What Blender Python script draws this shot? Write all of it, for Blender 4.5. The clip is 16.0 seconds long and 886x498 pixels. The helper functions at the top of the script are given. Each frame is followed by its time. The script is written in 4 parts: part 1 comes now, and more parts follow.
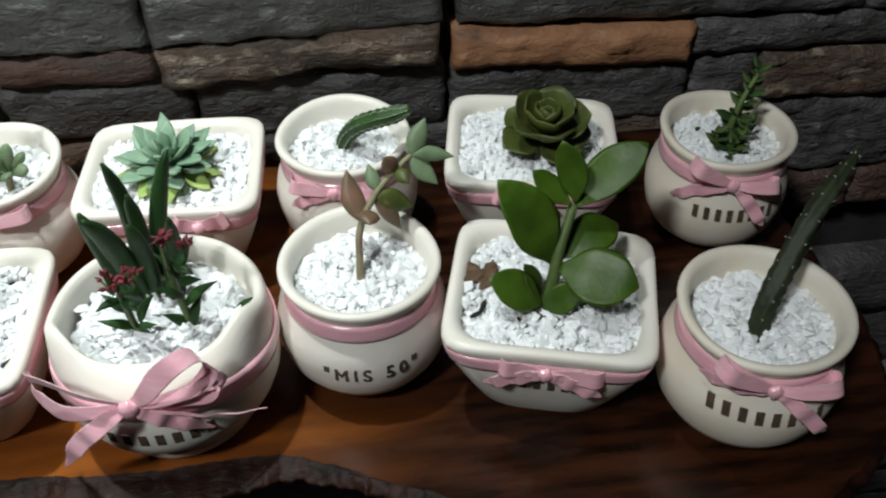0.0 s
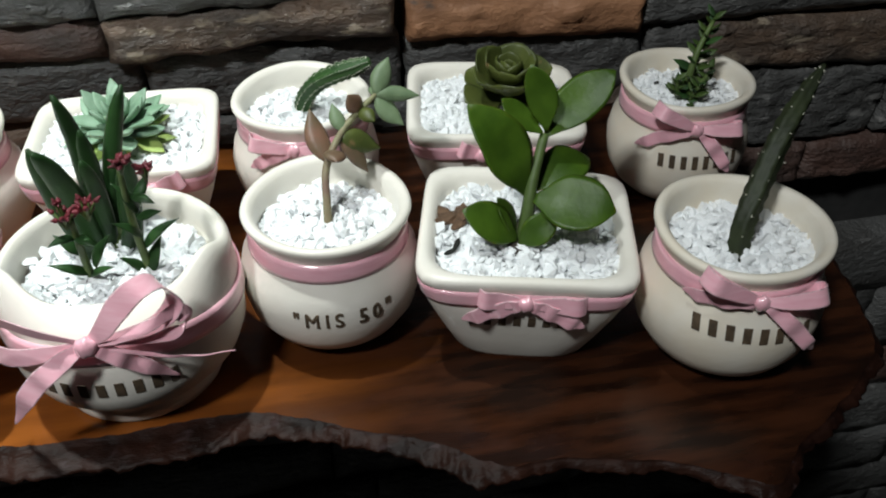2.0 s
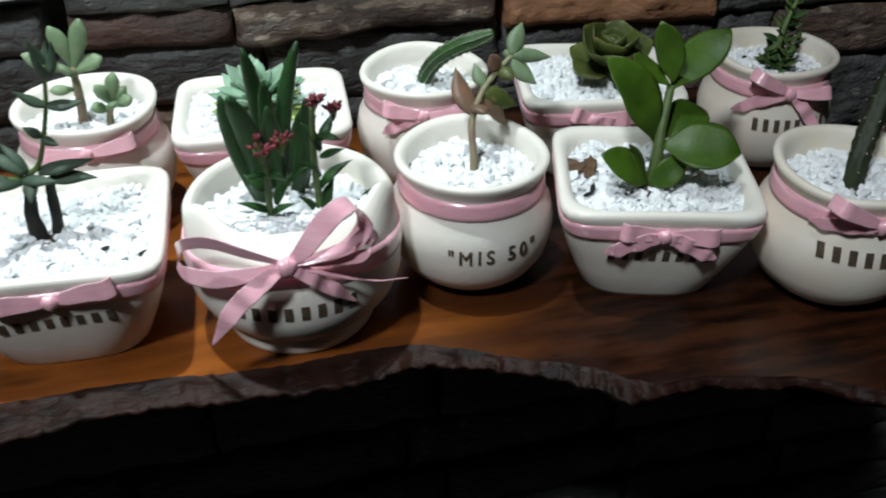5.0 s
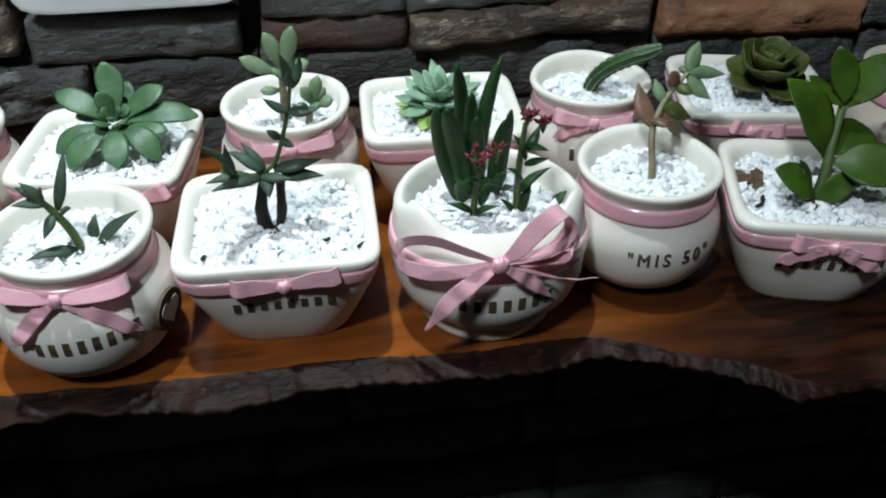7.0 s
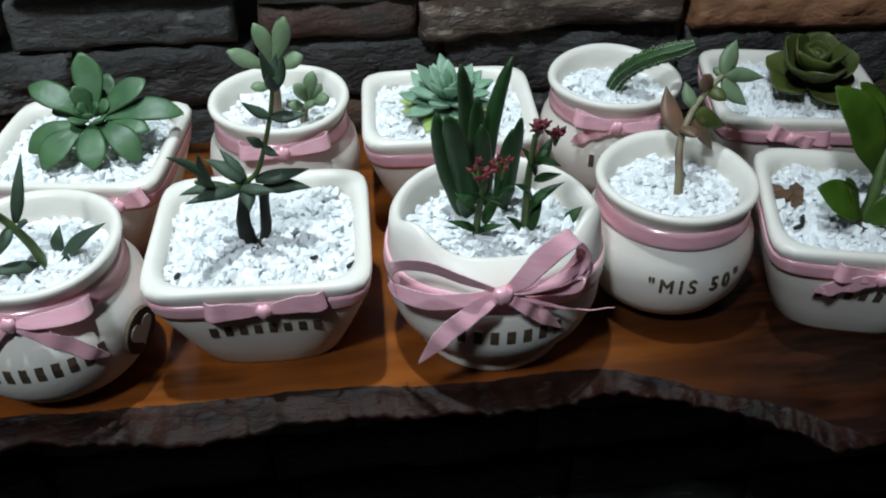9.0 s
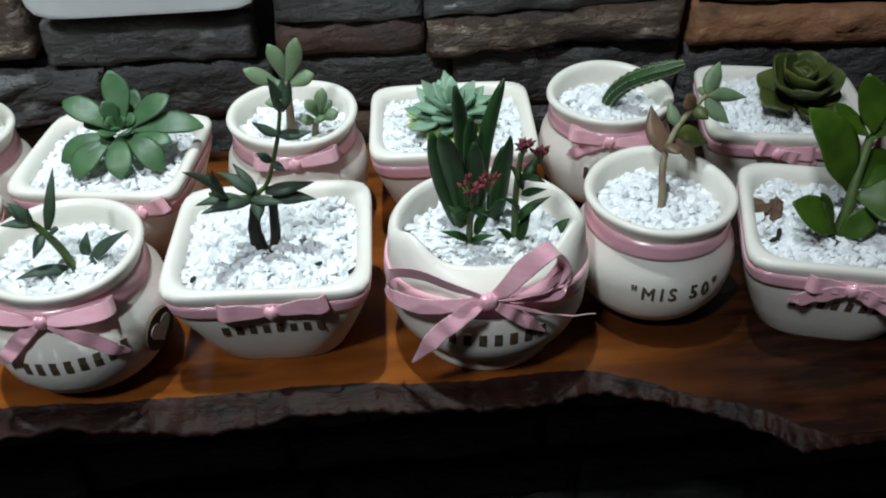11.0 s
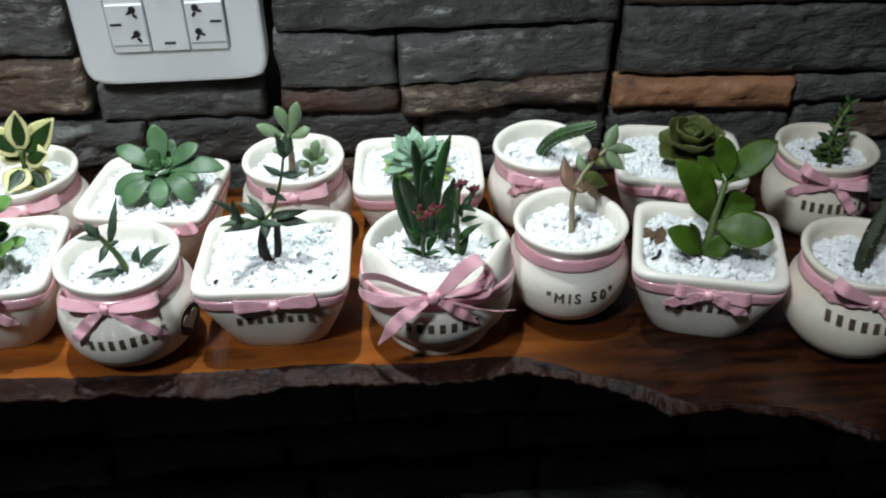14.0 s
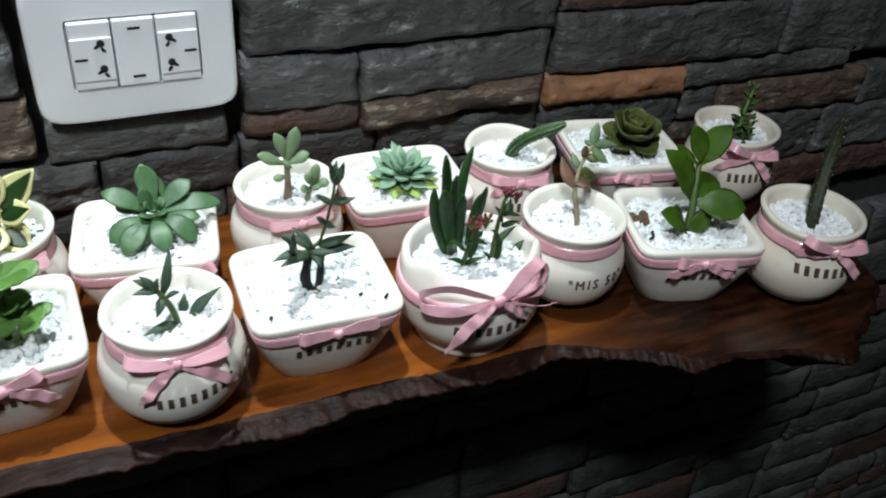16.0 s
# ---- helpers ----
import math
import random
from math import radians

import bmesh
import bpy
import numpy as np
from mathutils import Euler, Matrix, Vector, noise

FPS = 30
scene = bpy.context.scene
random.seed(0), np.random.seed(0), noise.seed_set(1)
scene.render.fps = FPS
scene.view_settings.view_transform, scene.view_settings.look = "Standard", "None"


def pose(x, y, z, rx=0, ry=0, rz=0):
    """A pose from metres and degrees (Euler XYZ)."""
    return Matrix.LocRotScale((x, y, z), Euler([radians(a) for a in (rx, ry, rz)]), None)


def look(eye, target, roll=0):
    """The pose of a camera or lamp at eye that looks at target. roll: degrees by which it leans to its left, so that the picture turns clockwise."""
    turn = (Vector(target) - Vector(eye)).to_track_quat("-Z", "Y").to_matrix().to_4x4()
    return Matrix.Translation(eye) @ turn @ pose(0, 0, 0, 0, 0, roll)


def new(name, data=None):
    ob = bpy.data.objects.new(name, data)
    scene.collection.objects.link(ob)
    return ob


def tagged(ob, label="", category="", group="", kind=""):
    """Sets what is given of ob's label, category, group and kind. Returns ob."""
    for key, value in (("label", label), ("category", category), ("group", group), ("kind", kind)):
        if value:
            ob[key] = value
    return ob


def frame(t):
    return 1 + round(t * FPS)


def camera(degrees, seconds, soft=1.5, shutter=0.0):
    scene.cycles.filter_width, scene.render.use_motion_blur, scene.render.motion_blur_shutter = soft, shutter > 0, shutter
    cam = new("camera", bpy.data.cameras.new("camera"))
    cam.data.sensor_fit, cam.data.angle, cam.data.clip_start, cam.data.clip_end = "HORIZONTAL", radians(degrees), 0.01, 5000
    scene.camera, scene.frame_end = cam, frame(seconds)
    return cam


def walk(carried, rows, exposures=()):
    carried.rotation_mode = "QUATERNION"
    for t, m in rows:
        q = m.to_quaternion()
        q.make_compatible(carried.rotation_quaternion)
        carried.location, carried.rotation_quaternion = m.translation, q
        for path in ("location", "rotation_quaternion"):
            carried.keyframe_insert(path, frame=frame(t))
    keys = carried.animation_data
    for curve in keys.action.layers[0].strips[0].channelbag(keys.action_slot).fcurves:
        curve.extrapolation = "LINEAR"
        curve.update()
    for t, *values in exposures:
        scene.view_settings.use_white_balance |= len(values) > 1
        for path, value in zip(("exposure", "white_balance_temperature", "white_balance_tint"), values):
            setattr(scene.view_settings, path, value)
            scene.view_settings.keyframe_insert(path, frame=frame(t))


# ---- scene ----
cam = camera(53.3, 16.0, soft=2.0, shutter=0.5)
METRES, EYE, TILT, LEAN, TURN = 0.52, 0.247, -43.5, 0.0, -8.0
ROWS = [
    (0.0, 0.0, 0.0, 0.0, -0.0, 0.0, 0.0),
    (0.5, 0.0101, 0.0008, -0.0067, -0.85, 0.15, 0.69),
    (1.0, 0.0104, 0.007, -0.0314, -1.31, 1.51, 1.38),
    (1.5, 0.0, 0.0111, -0.0565, -2.23, 2.99, 2.05),
    (2.0, -0.0188, 0.0222, -0.0806, -3.6, 4.61, 2.74),
    (2.5, -0.0213, 0.0376, -0.0954, -3.93, 5.77, 3.24),
    (3.0, -0.0318, 0.0474, -0.1095, -4.25, 7.22, 3.46),
    (5.5, -0.1533, -0.0275, -0.1491, -4.09, 7.63, 3.86),
    (6.0, -0.1853, -0.0414, -0.1477, -2.79, 7.4, 3.09),
    (6.5, -0.2075, -0.0499, -0.1437, -2.31, 7.07, 2.01),
    (7.0, -0.2164, -0.0585, -0.1336, -1.38, 6.29, 1.13),
    (7.5, -0.2067, -0.0525, -0.1257, -0.65, 5.68, 0.75),
    (8.0, -0.198, -0.0407, -0.1192, -0.11, 5.56, 0.22),
    (8.5, -0.1957, -0.0204, -0.1087, 0.21, 5.03, -0.08),
    (9.0, -0.197, -0.0045, -0.0981, 0.38, 4.49, -0.27),
    (9.5, -0.1938, 0.0091, -0.0871, 0.82, 3.78, -0.38),
    (12.0, -0.1594, -0.1006, -0.1068, 3.47, 5.11, -1.76),
    (12.5, -0.1539, -0.1207, -0.1149, 3.86, 5.61, -2.05),
    (13.0, -0.1415, -0.141, -0.1207, 4.21, 5.84, -2.13),
    (13.5, -0.1236, -0.1767, -0.1312, 4.5, 6.56, -2.26),
    (14.0, -0.1262, -0.2285, -0.1339, 2.66, 7.14, -1.76),
    (14.5, -0.1783, -0.2372, -0.1208, -1.63, 6.4, 0.85),
    (15.0, -0.2491, -0.235, -0.1087, -7.1, 5.65, 4.64),
    (15.5, -0.3351, -0.2366, -0.1041, -11.87, 5.49, 6.72),
    (16.0, -0.4018, -0.2376, -0.1082, -14.31, 5.67, 7.67),
]
walk(cam, [(t, pose(0, 0, EYE, TILT, LEAN, TURN) @ pose(METRES * x, METRES * y, METRES * z, 90 + pitch, roll, yaw)) for t, x, y, z, yaw, pitch, roll in ROWS],
     exposures=[(0, -0.18, 6850, 11), (1.5, -0.05, 6850, 11), (3, 0.1, 6850, 11), (5.5, -0.07, 6350, 10), (7, -0.26, 6250, 9), (9, -0.48, 6150, 9), (9.7, -0.5, 6150, 9), (12, -0.36, 6450, 10), (12.5, -0.28, 6450, 10), (14.5, -0.02, 6500, 10), (16, 0.03, 6500, 10)])

scene.render.film_transparent = False

# ---- world and lights ----
world = bpy.data.worlds.new("world")
scene.world = world
world.use_nodes = True
world.node_tree.nodes["Background"].inputs[0].default_value = (0.9, 0.95, 1.0, 1)
world.node_tree.nodes["Background"].inputs[1].default_value = 0.012


def spot(name, eye, target, power, size, blend, radius, colour):
    d = bpy.data.lights.new(name, "SPOT")
    d.energy, d.spot_size, d.spot_blend, d.shadow_soft_size, d.color = power, radians(size), blend, radius, colour
    ob = new(name, d)
    ob.matrix_world = look(eye, target)
    return ob


def area(name, eye, target, power, size, colour):
    d = bpy.data.lights.new(name, "AREA")
    d.energy, d.size, d.color = power, size, colour
    ob = new(name, d)
    ob.matrix_world = look(eye, target)
    return ob


spot("downlight", (-0.165, 0.280, 0.92), (-0.240, 0.235, 0), 38.5, 51, 0.95, 0.016, (0.86, 0.98, 1.00))
area("room_light", (-0.52, -0.42, 1.12), (-0.34, 0.05, 0), 11.5, 0.12, (0.90, 0.98, 1.03))


# ---- materials ----
def material(name, colour, rough=0.5, metal=0.0, dark=None, scale=40.0, amount=0.5, bump=0.0, bump_scale=200.0,
             spot_colour=None, spot_scale=90.0, spot_at=0.62, island=0.0, per_object=0.0, coat=0.0, sub=0.0, sheen=0.0, spec=0.5, stretch=(1, 1, 1), trans=0.0, relief=0.001, heart=False):
    """A node material: base colour with broad mottling, finer speckle, chance variation by piece and a fine relief."""
    m = bpy.data.materials.new(name)
    m.use_nodes = True
    nt = m.node_tree
    b = nt.nodes["Principled BSDF"]
    b.inputs["Roughness"].default_value, b.inputs["Metallic"].default_value = rough, metal
    b.inputs["Coat Weight"].default_value, b.inputs["Coat Roughness"].default_value = coat, 0.15
    b.inputs["Specular IOR Level"].default_value = spec
    b.inputs["Transmission Weight"].default_value = trans
    if sub:
        b.inputs["Subsurface Weight"].default_value = sub
        b.inputs["Subsurface Radius"].default_value = (0.004, 0.003, 0.002)
        b.inputs["Subsurface Scale"].default_value = 0.6
    if sheen:
        b.inputs["Sheen Weight"].default_value = sheen
    co = nt.nodes.new("ShaderNodeTexCoord")
    mp = nt.nodes.new("ShaderNodeMapping")
    mp.inputs["Scale"].default_value = stretch
    nt.links.new(co.outputs["Object"], mp.inputs[0])

    def tex(s, detail=6.0):
        n = nt.nodes.new("ShaderNodeTexNoise")
        n.inputs["Scale"].default_value, n.inputs["Detail"].default_value = s, detail
        nt.links.new(mp.outputs[0], n.inputs["Vector"])
        return n.outputs["Fac"]

    def ramp(fac, a, z):
        r = nt.nodes.new("ShaderNodeMapRange")
        r.inputs["From Min"].default_value, r.inputs["From Max"].default_value = a, z
        nt.links.new(fac, r.inputs["Value"])
        return r.outputs["Result"]

    def mix(fac, a, c):
        x = nt.nodes.new("ShaderNodeMix")
        x.data_type = "RGBA"
        for sock, v in ((x.inputs[0], fac), (x.inputs[6], a), (x.inputs[7], c)):
            if isinstance(v, (int, float)):
                sock.default_value = v
            elif isinstance(v, tuple):
                sock.default_value = (*v, 1)
            else:
                nt.links.new(v, sock)
        return x.outputs[2]

    dark = dark or tuple(v * (1 - amount) for v in colour)
    col = mix(ramp(tex(scale), 0.35, 0.65), dark, colour)
    if spot_colour:
        col = mix(ramp(tex(spot_scale), spot_at, spot_at + 0.08), col, spot_colour)
    for part_wise, node, out in ((island, "ShaderNodeNewGeometry", "Random Per Island"), (per_object, "ShaderNodeObjectInfo", "Random")):
        if part_wise:
            g = nt.nodes.new(node)
            h = nt.nodes.new("ShaderNodeHueSaturation")
            nt.links.new(ramp(g.outputs[out], 0, 1), h.inputs["Value"])
            h.inputs["Value"].links[0].from_node.inputs["To Min"].default_value = 1 - part_wise
            h.inputs["Value"].links[0].from_node.inputs["To Max"].default_value = 1 + part_wise
            nt.links.new(col, h.inputs["Color"])
            col = h.outputs["Color"]
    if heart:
        # darker wood colour towards one end, with a wavering border
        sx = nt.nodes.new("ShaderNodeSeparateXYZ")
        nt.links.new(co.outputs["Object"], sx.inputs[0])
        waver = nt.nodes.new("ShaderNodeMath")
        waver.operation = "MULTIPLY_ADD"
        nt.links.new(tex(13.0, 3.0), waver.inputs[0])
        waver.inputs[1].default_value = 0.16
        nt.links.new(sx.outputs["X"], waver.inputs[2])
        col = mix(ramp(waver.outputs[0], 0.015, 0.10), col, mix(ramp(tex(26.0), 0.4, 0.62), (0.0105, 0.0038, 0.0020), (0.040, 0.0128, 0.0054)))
    nt.links.new(col, b.inputs["Base Color"])
    if bump:
        normal = None
        for factor, deep in ((1.0, relief), (3.7, relief * 0.4)):
            bp = nt.nodes.new("ShaderNodeBump")
            bp.inputs["Strength"].default_value, bp.inputs["Distance"].default_value = bump, deep
            nt.links.new(tex(bump_scale * factor, 8.0), bp.inputs["Height"])
            if normal:
                nt.links.new(normal, bp.inputs["Normal"])
            normal = bp.outputs[0]
        nt.links.new(normal, b.inputs["Normal"])
    return m


CERAMIC = material("cream_ceramic", (0.85, 0.81, 0.735), 0.34, dark=(0.80, 0.755, 0.67), scale=60, bump=0.08, bump_scale=350, spec=0.35)
# inner stains, and the warmer light at the east end put into the colour
STAINED_WARM = material("stained_warm_lit_ceramic", (0.80, 0.72, 0.59), 0.42, dark=(0.83, 0.78, 0.68), scale=70, bump=0.08, bump_scale=350, spec=0.3)
RIBBON = material("pink_satin", (0.95, 0.53, 0.605), 0.22, dark=(0.90, 0.45, 0.53), scale=160, bump=0.06, bump_scale=420, spec=1.0, coat=0.7, sheen=0.2, stretch=(1, 1, 5))
EDGE = material("woven_ribbon_edge", (0.88, 0.55, 0.60), 0.45, scale=900, amount=0.35, bump=0.3, bump_scale=1600)
INK = material("brown_imprint", (0.11, 0.075, 0.045), 0.7, scale=300, amount=0.5)
GRAVEL = material("white_marble_chips", (0.90, 0.915, 0.92), 0.6, dark=(0.83, 0.85, 0.86), scale=250, bump=0.25, bump_scale=1400, island=0.07, spec=0.3)
SOIL = material("dark_potting_soil", (0.09, 0.07, 0.055), 0.95, scale=500, amount=0.6, bump=0.8, bump_scale=900)
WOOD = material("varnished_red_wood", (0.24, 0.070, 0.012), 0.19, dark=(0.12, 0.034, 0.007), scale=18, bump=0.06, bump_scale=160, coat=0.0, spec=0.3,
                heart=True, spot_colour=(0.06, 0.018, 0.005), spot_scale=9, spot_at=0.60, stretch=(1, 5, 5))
BARK = material("dark_live_edge", (0.025, 0.0095, 0.0062), 0.44, dark=(0.007, 0.0030, 0.0021), spec=0.10, scale=60, bump=0.4, bump_scale=220, relief=0.0012,
                spot_colour=(0.034, 0.021, 0.021), spot_scale=110, spot_at=0.62, stretch=(1, 2, 2))
# near-black colour stands in for the shade under the slab's lip
UNDER = material("rough_shade_black_underside", (0.010, 0.006, 0.004), 0.9, scale=50, amount=0.5, bump=0.7, bump_scale=150)
STONE_GREY = material("grey_slate_stone", (0.115, 0.115, 0.111), 0.40, dark=(0.058, 0.056, 0.053), scale=22, bump=0.8, bump_scale=130, per_object=0.25,
                      spot_colour=(0.20, 0.195, 0.185), spot_scale=75, spot_at=0.62, relief=0.0035, stretch=(1, 1, 2.2))
STONE_BROWN = material("brown_slate_stone", (0.16, 0.105, 0.072), 0.40, dark=(0.07, 0.058, 0.05), scale=28, bump=0.8, bump_scale=150, per_object=0.2,
                       spot_colour=(0.30, 0.24, 0.175), spot_scale=60, spot_at=0.6, relief=0.0035, stretch=(1, 1, 2.5))
STONE_RED = material("reddish_slate_stone", (0.145, 0.08, 0.063), 0.40, dark=(0.075, 0.058, 0.052), scale=26, bump=0.8, bump_scale=140, per_object=0.2,
                     relief=0.0035, stretch=(1, 1, 2.2))
STONE_ORANGE = material("orange_slate_stone", (0.42, 0.205, 0.105), 0.6, dark=(0.28, 0.135, 0.07), scale=30, bump=0.45, bump_scale=140,
                        spot_colour=(0.08, 0.07, 0.06), spot_scale=48, spot_at=0.64, relief=0.003, stretch=(1, 1, 1.8))
MORTAR = material("dark_joint_backing", (0.03, 0.029, 0.028), 0.95, scale=60, amount=0.4, bump=0.5, bump_scale=200)
PLASTIC = material("white_plastic", (0.80, 0.81, 0.83), 0.28, scale=8, amount=0.04, spec=0.45)
HOLE = material("black_slot", (0.008, 0.008, 0.009), 0.8, scale=50, amount=0.1)
# plain surfaces for the unseen room, dark so that little light bounces
ROOM_DARK = material("unseen_dark_room", (0.09, 0.088, 0.083), 0.85, scale=3, amount=0.12, bump=0.2, bump_scale=60)
FLOOR = material("unseen_dark_floor", (0.03, 0.026, 0.022), 0.5, scale=4, amount=0.3)


# ---- mesh helpers ----
def link(name, verts, faces, mat, parent=None, label="", smooth=True):
    me = bpy.data.meshes.new(name)
    me.from_pydata([tuple(v) for v in verts], [], [tuple(f) for f in faces])
    me.materials.append(mat)
    if smooth:
        me.polygons.foreach_set("use_smooth", [True] * len(me.polygons))
    me.update()
    ob = new(name, me)
    if parent:
        ob.parent = parent
    if label:
        tagged(ob, label)
    return ob


def part(name, bm, mat, parent=None, label="", smooth=True):
    bmesh.ops.recalc_face_normals(bm, faces=bm.faces[:])
    me = bpy.data.meshes.new(name)
    bm.to_mesh(me)
    bm.free()
    me.materials.append(mat)
    if smooth:
        me.polygons.foreach_set("use_smooth", [True] * len(me.polygons))
    ob = new(name, me)
    if parent:
        ob.parent = parent
    if label:
        tagged(ob, label)
    return ob


def box(bm, x0, x1, y0, y1, z0, z1, bevel=0.0, seg=2):
    made = bmesh.ops.create_cube(bm, size=1, matrix=Matrix.Translation(((x0 + x1) / 2, (y0 + y1) / 2, (z0 + z1) / 2)) @ Matrix.Diagonal((x1 - x0, y1 - y0, z1 - z0, 1)))
    if bevel:
        edges = list({e for v in made["verts"] for e in v.link_edges})
        bmesh.ops.bevel(bm, geom=edges, offset=bevel, segments=seg, affect="EDGES", profile=0.5)


def empty(name, place, label, category, group=""):
    ob = new(name)
    ob.empty_display_size = 0.01
    ob.matrix_world = place
    return tagged(ob, label, category, group)


def loft(rings, closed=True, cap0=True, cap1=True):
    """Vertices and faces through rings of equal length."""
    n = len(rings[0])
    verts = [p for r in rings for p in r]
    faces = []
    for i in range(len(rings) - 1):
        for j in range(n if closed else n - 1):
            k = (j + 1) % n
            faces.append((i * n + j, i * n + k, (i + 1) * n + k, (i + 1) * n + j))
    if cap0:
        faces.append(tuple(range(n - 1, -1, -1)))
    if cap1:
        faces.append(tuple((len(rings) - 1) * n + j for j in range(n)))
    return verts, faces


def spline(points, n):
    """n + 1 points on a smooth curve through the given ones."""
    pts = [Vector(p) for p in points]
    pts = [2 * pts[0] - pts[1]] + pts + [2 * pts[-1] - pts[-2]]
    out = []
    m = len(pts) - 3
    for i in range(n + 1):
        s = min(i / n * m, m - 1e-6)
        k, u = int(s), s - int(s)
        a, b, c, d = pts[k:k + 4]
        out.append(0.5 * ((2 * b) + (c - a) * u + (2 * a - 5 * b + 4 * c - d) * u * u + (3 * b - a - 3 * c + d) * u ** 3))
    return out


def tube(points, radii, sides=8, n=12, wobble=0.0):
    """A tapered stem along a smooth curve; radii are spread evenly along it."""
    path = spline(points, n)
    rings = []
    up = Vector((0.3, 0.9, 0.2))
    for i, p in enumerate(path):
        d = (path[min(i + 1, n)] - path[max(i - 1, 0)]).normalized()
        a = d.cross(up).normalized()
        b = d.cross(a)
        f = i / n * (len(radii) - 1)
        k = min(int(f), len(radii) - 2)
        r = radii[k] + (radii[k + 1] - radii[k]) * (f - k)
        rings.append([p + (a * math.cos(2 * math.pi * j / sides) + b * math.sin(2 * math.pi * j / sides)) * r * (1 + wobble * math.sin(3 * j + 1.7 * i)) for j in range(sides)])
    return loft(rings)


def joined(pieces):
    verts, faces = [], []
    for v, f in pieces:
        o = len(verts)
        verts += list(v)
        faces += [tuple(i + o for i in q) for q in f]
    return verts, faces


# ---- pots ----
SEG = 72


def ring(a, b, z, power, n=SEG, lift=None):
    """A rounded outline of half widths a and b; power 2 is an ellipse, more is squarer."""
    out = []
    for j in range(n):
        w = 2 * math.pi * j / n
        c, s = math.cos(w), math.sin(w)
        k = (abs(c) ** power + abs(s) ** power) ** (-1 / power)
        out.append(Vector((a * c * k, b * s * k, z + (lift(w) if lift else 0))))
    return out


class Shape:
    """What a pot's outer skin is: half widths by height, for wrapping ribbon and imprint on it."""

    def __init__(self, rows, square=False):
        self.rows, self.square = rows, square

    def at(self, z):
        r = self.rows
        if z <= r[0][0]:
            return r[0][1:]
        for p, q in zip(r, r[1:]):
            if z <= q[0]:
                f = (z - p[0]) / max(q[0] - p[0], 1e-9)
                return tuple(u + (v - u) * f for u, v in zip(p[1:], q[1:]))
        return r[-1][1:]

    def on(self, u, z, n=0.0, turn=0.0):
        """The point u metres along the skin from the front (turned by degrees), at height z, n proud."""
        a, b, power = self.at(z)
        if self.square:
            c, s = math.cos(radians(turn)), math.sin(radians(turn))
            x, y = u, -(b + n)
            return Vector((x * c - y * s, x * s + y * c, z))
        w = -math.pi / 2 + u / a + radians(turn)
        return Vector(((a + n) * math.cos(w), (b + n) * math.sin(w), z))


def round_shape(rim, body, h=0.048, ry=1.0):
    k = h / 0.048
    rows = [(0, 0.52 * body), (0.0020, 0.645 * body), (0.0065, 0.82 * body), (0.0125, 0.94 * body), (0.0185, 0.985 * body), (0.0240, body), (0.0305, 0.955 * body),
            (0.0358, 0.5 * 0.87 * body + 0.5 * 0.92 * rim), (0.0400, 0.905 * rim), (0.0430, 0.93 * rim), (0.0453, 0.985 * rim), (0.0467, rim), (0.0478, 0.985 * rim)]
    return Shape([(z * k, r, r * (1 + (ry - 1) * min(1, z / 0.04)), 2.0) for z, r in rows])


def square_shape(a, b, h=0.037):
    k = h / 0.037
    rows = [(0, 0.665, 3.4), (0.0012, 0.69, 3.5), (0.010, 0.80, 4.0), (0.018, 0.885, 4.7), (0.025, 0.943, 6.0), (0.0322, 0.968, 7.5), (0.0334, 0.99, 8.0), (0.0352, 1.0, 8.5), (0.0364, 0.992, 8.0), (0.037, 0.972, 7.5)]
    return Shape([(z * k, a * f, b * f, p) for z, f, p in rows], True)


def pot_body(thing, shape, wall, depth, wave=None, mat=None):
    """Outer skin, rounded lip, inner wall and a floor under the gravel. wave: by how much the lip rises or sinks round it."""
    rows = shape.rows
    top = rows[-1][0]
    rings = []
    for z, a, b, p in rows:
        f = max(0.0, (z - 0.45 * top) / (0.55 * top)) ** 1.3
        rings.append(ring(a, b, z, p, lift=(lambda w, f=f: f * wave(w)) if wave else None))
    z, a, b, p = rows[-1]
    lift = wave
    for dz, da in ((0.0003, 0.0012), (-0.0002, 0.0024), (-0.0016, wall), (-0.5 * depth, wall + 0.0006), (-depth - 0.004, wall + 0.0012)):
        rings.append(ring(a - da, b - da, z + dz, p if not shape.square else max(4.5, p - 2), lift=lift))
    v, f = loft(rings)
    return link("body", v, f, mat or CERAMIC, thing)


def strip(points, width, thick=0.00013, n=28, widths=None):
    """A ribbon along a curve: a flat band with woven edges. width: direction vectors or one vector, scaled by widths."""
    path = spline(points, n)
    ws = spline(width, n) if isinstance(width, list) else [Vector(width)] * (n + 1)
    fs = widths or [1.0, 1.0]
    rings = []
    for i, p in enumerate(path):
        d = (path[min(i + 1, n)] - path[max(i - 1, 0)]).normalized()
        f = i / n * (len(fs) - 1)
        k = min(int(f), len(fs) - 2)
        s = fs[k] + (fs[k + 1] - fs[k]) * (f - k)
        w = ws[i] - d * ws[i].dot(d) * 0.9
        t = d.cross(w).normalized() * thick
        p = p + t.normalized() * (0.00045 * math.sin(i * 21.0 / n + len(points)) * min(1.0, 4 * i / n, 4 * (n - i) / n))
        w = w * s * 0.5
        bend = t * 2.4 * (1 - s)
        rings.append([p - w - t, p - w * 0.87 - t, p - t - bend, p + w * 0.87 - t, p + w - t, p + w + t, p + w * 0.87 + t, p + t + bend, p - w * 0.87 + t, p - w + t])
    return loft(rings)


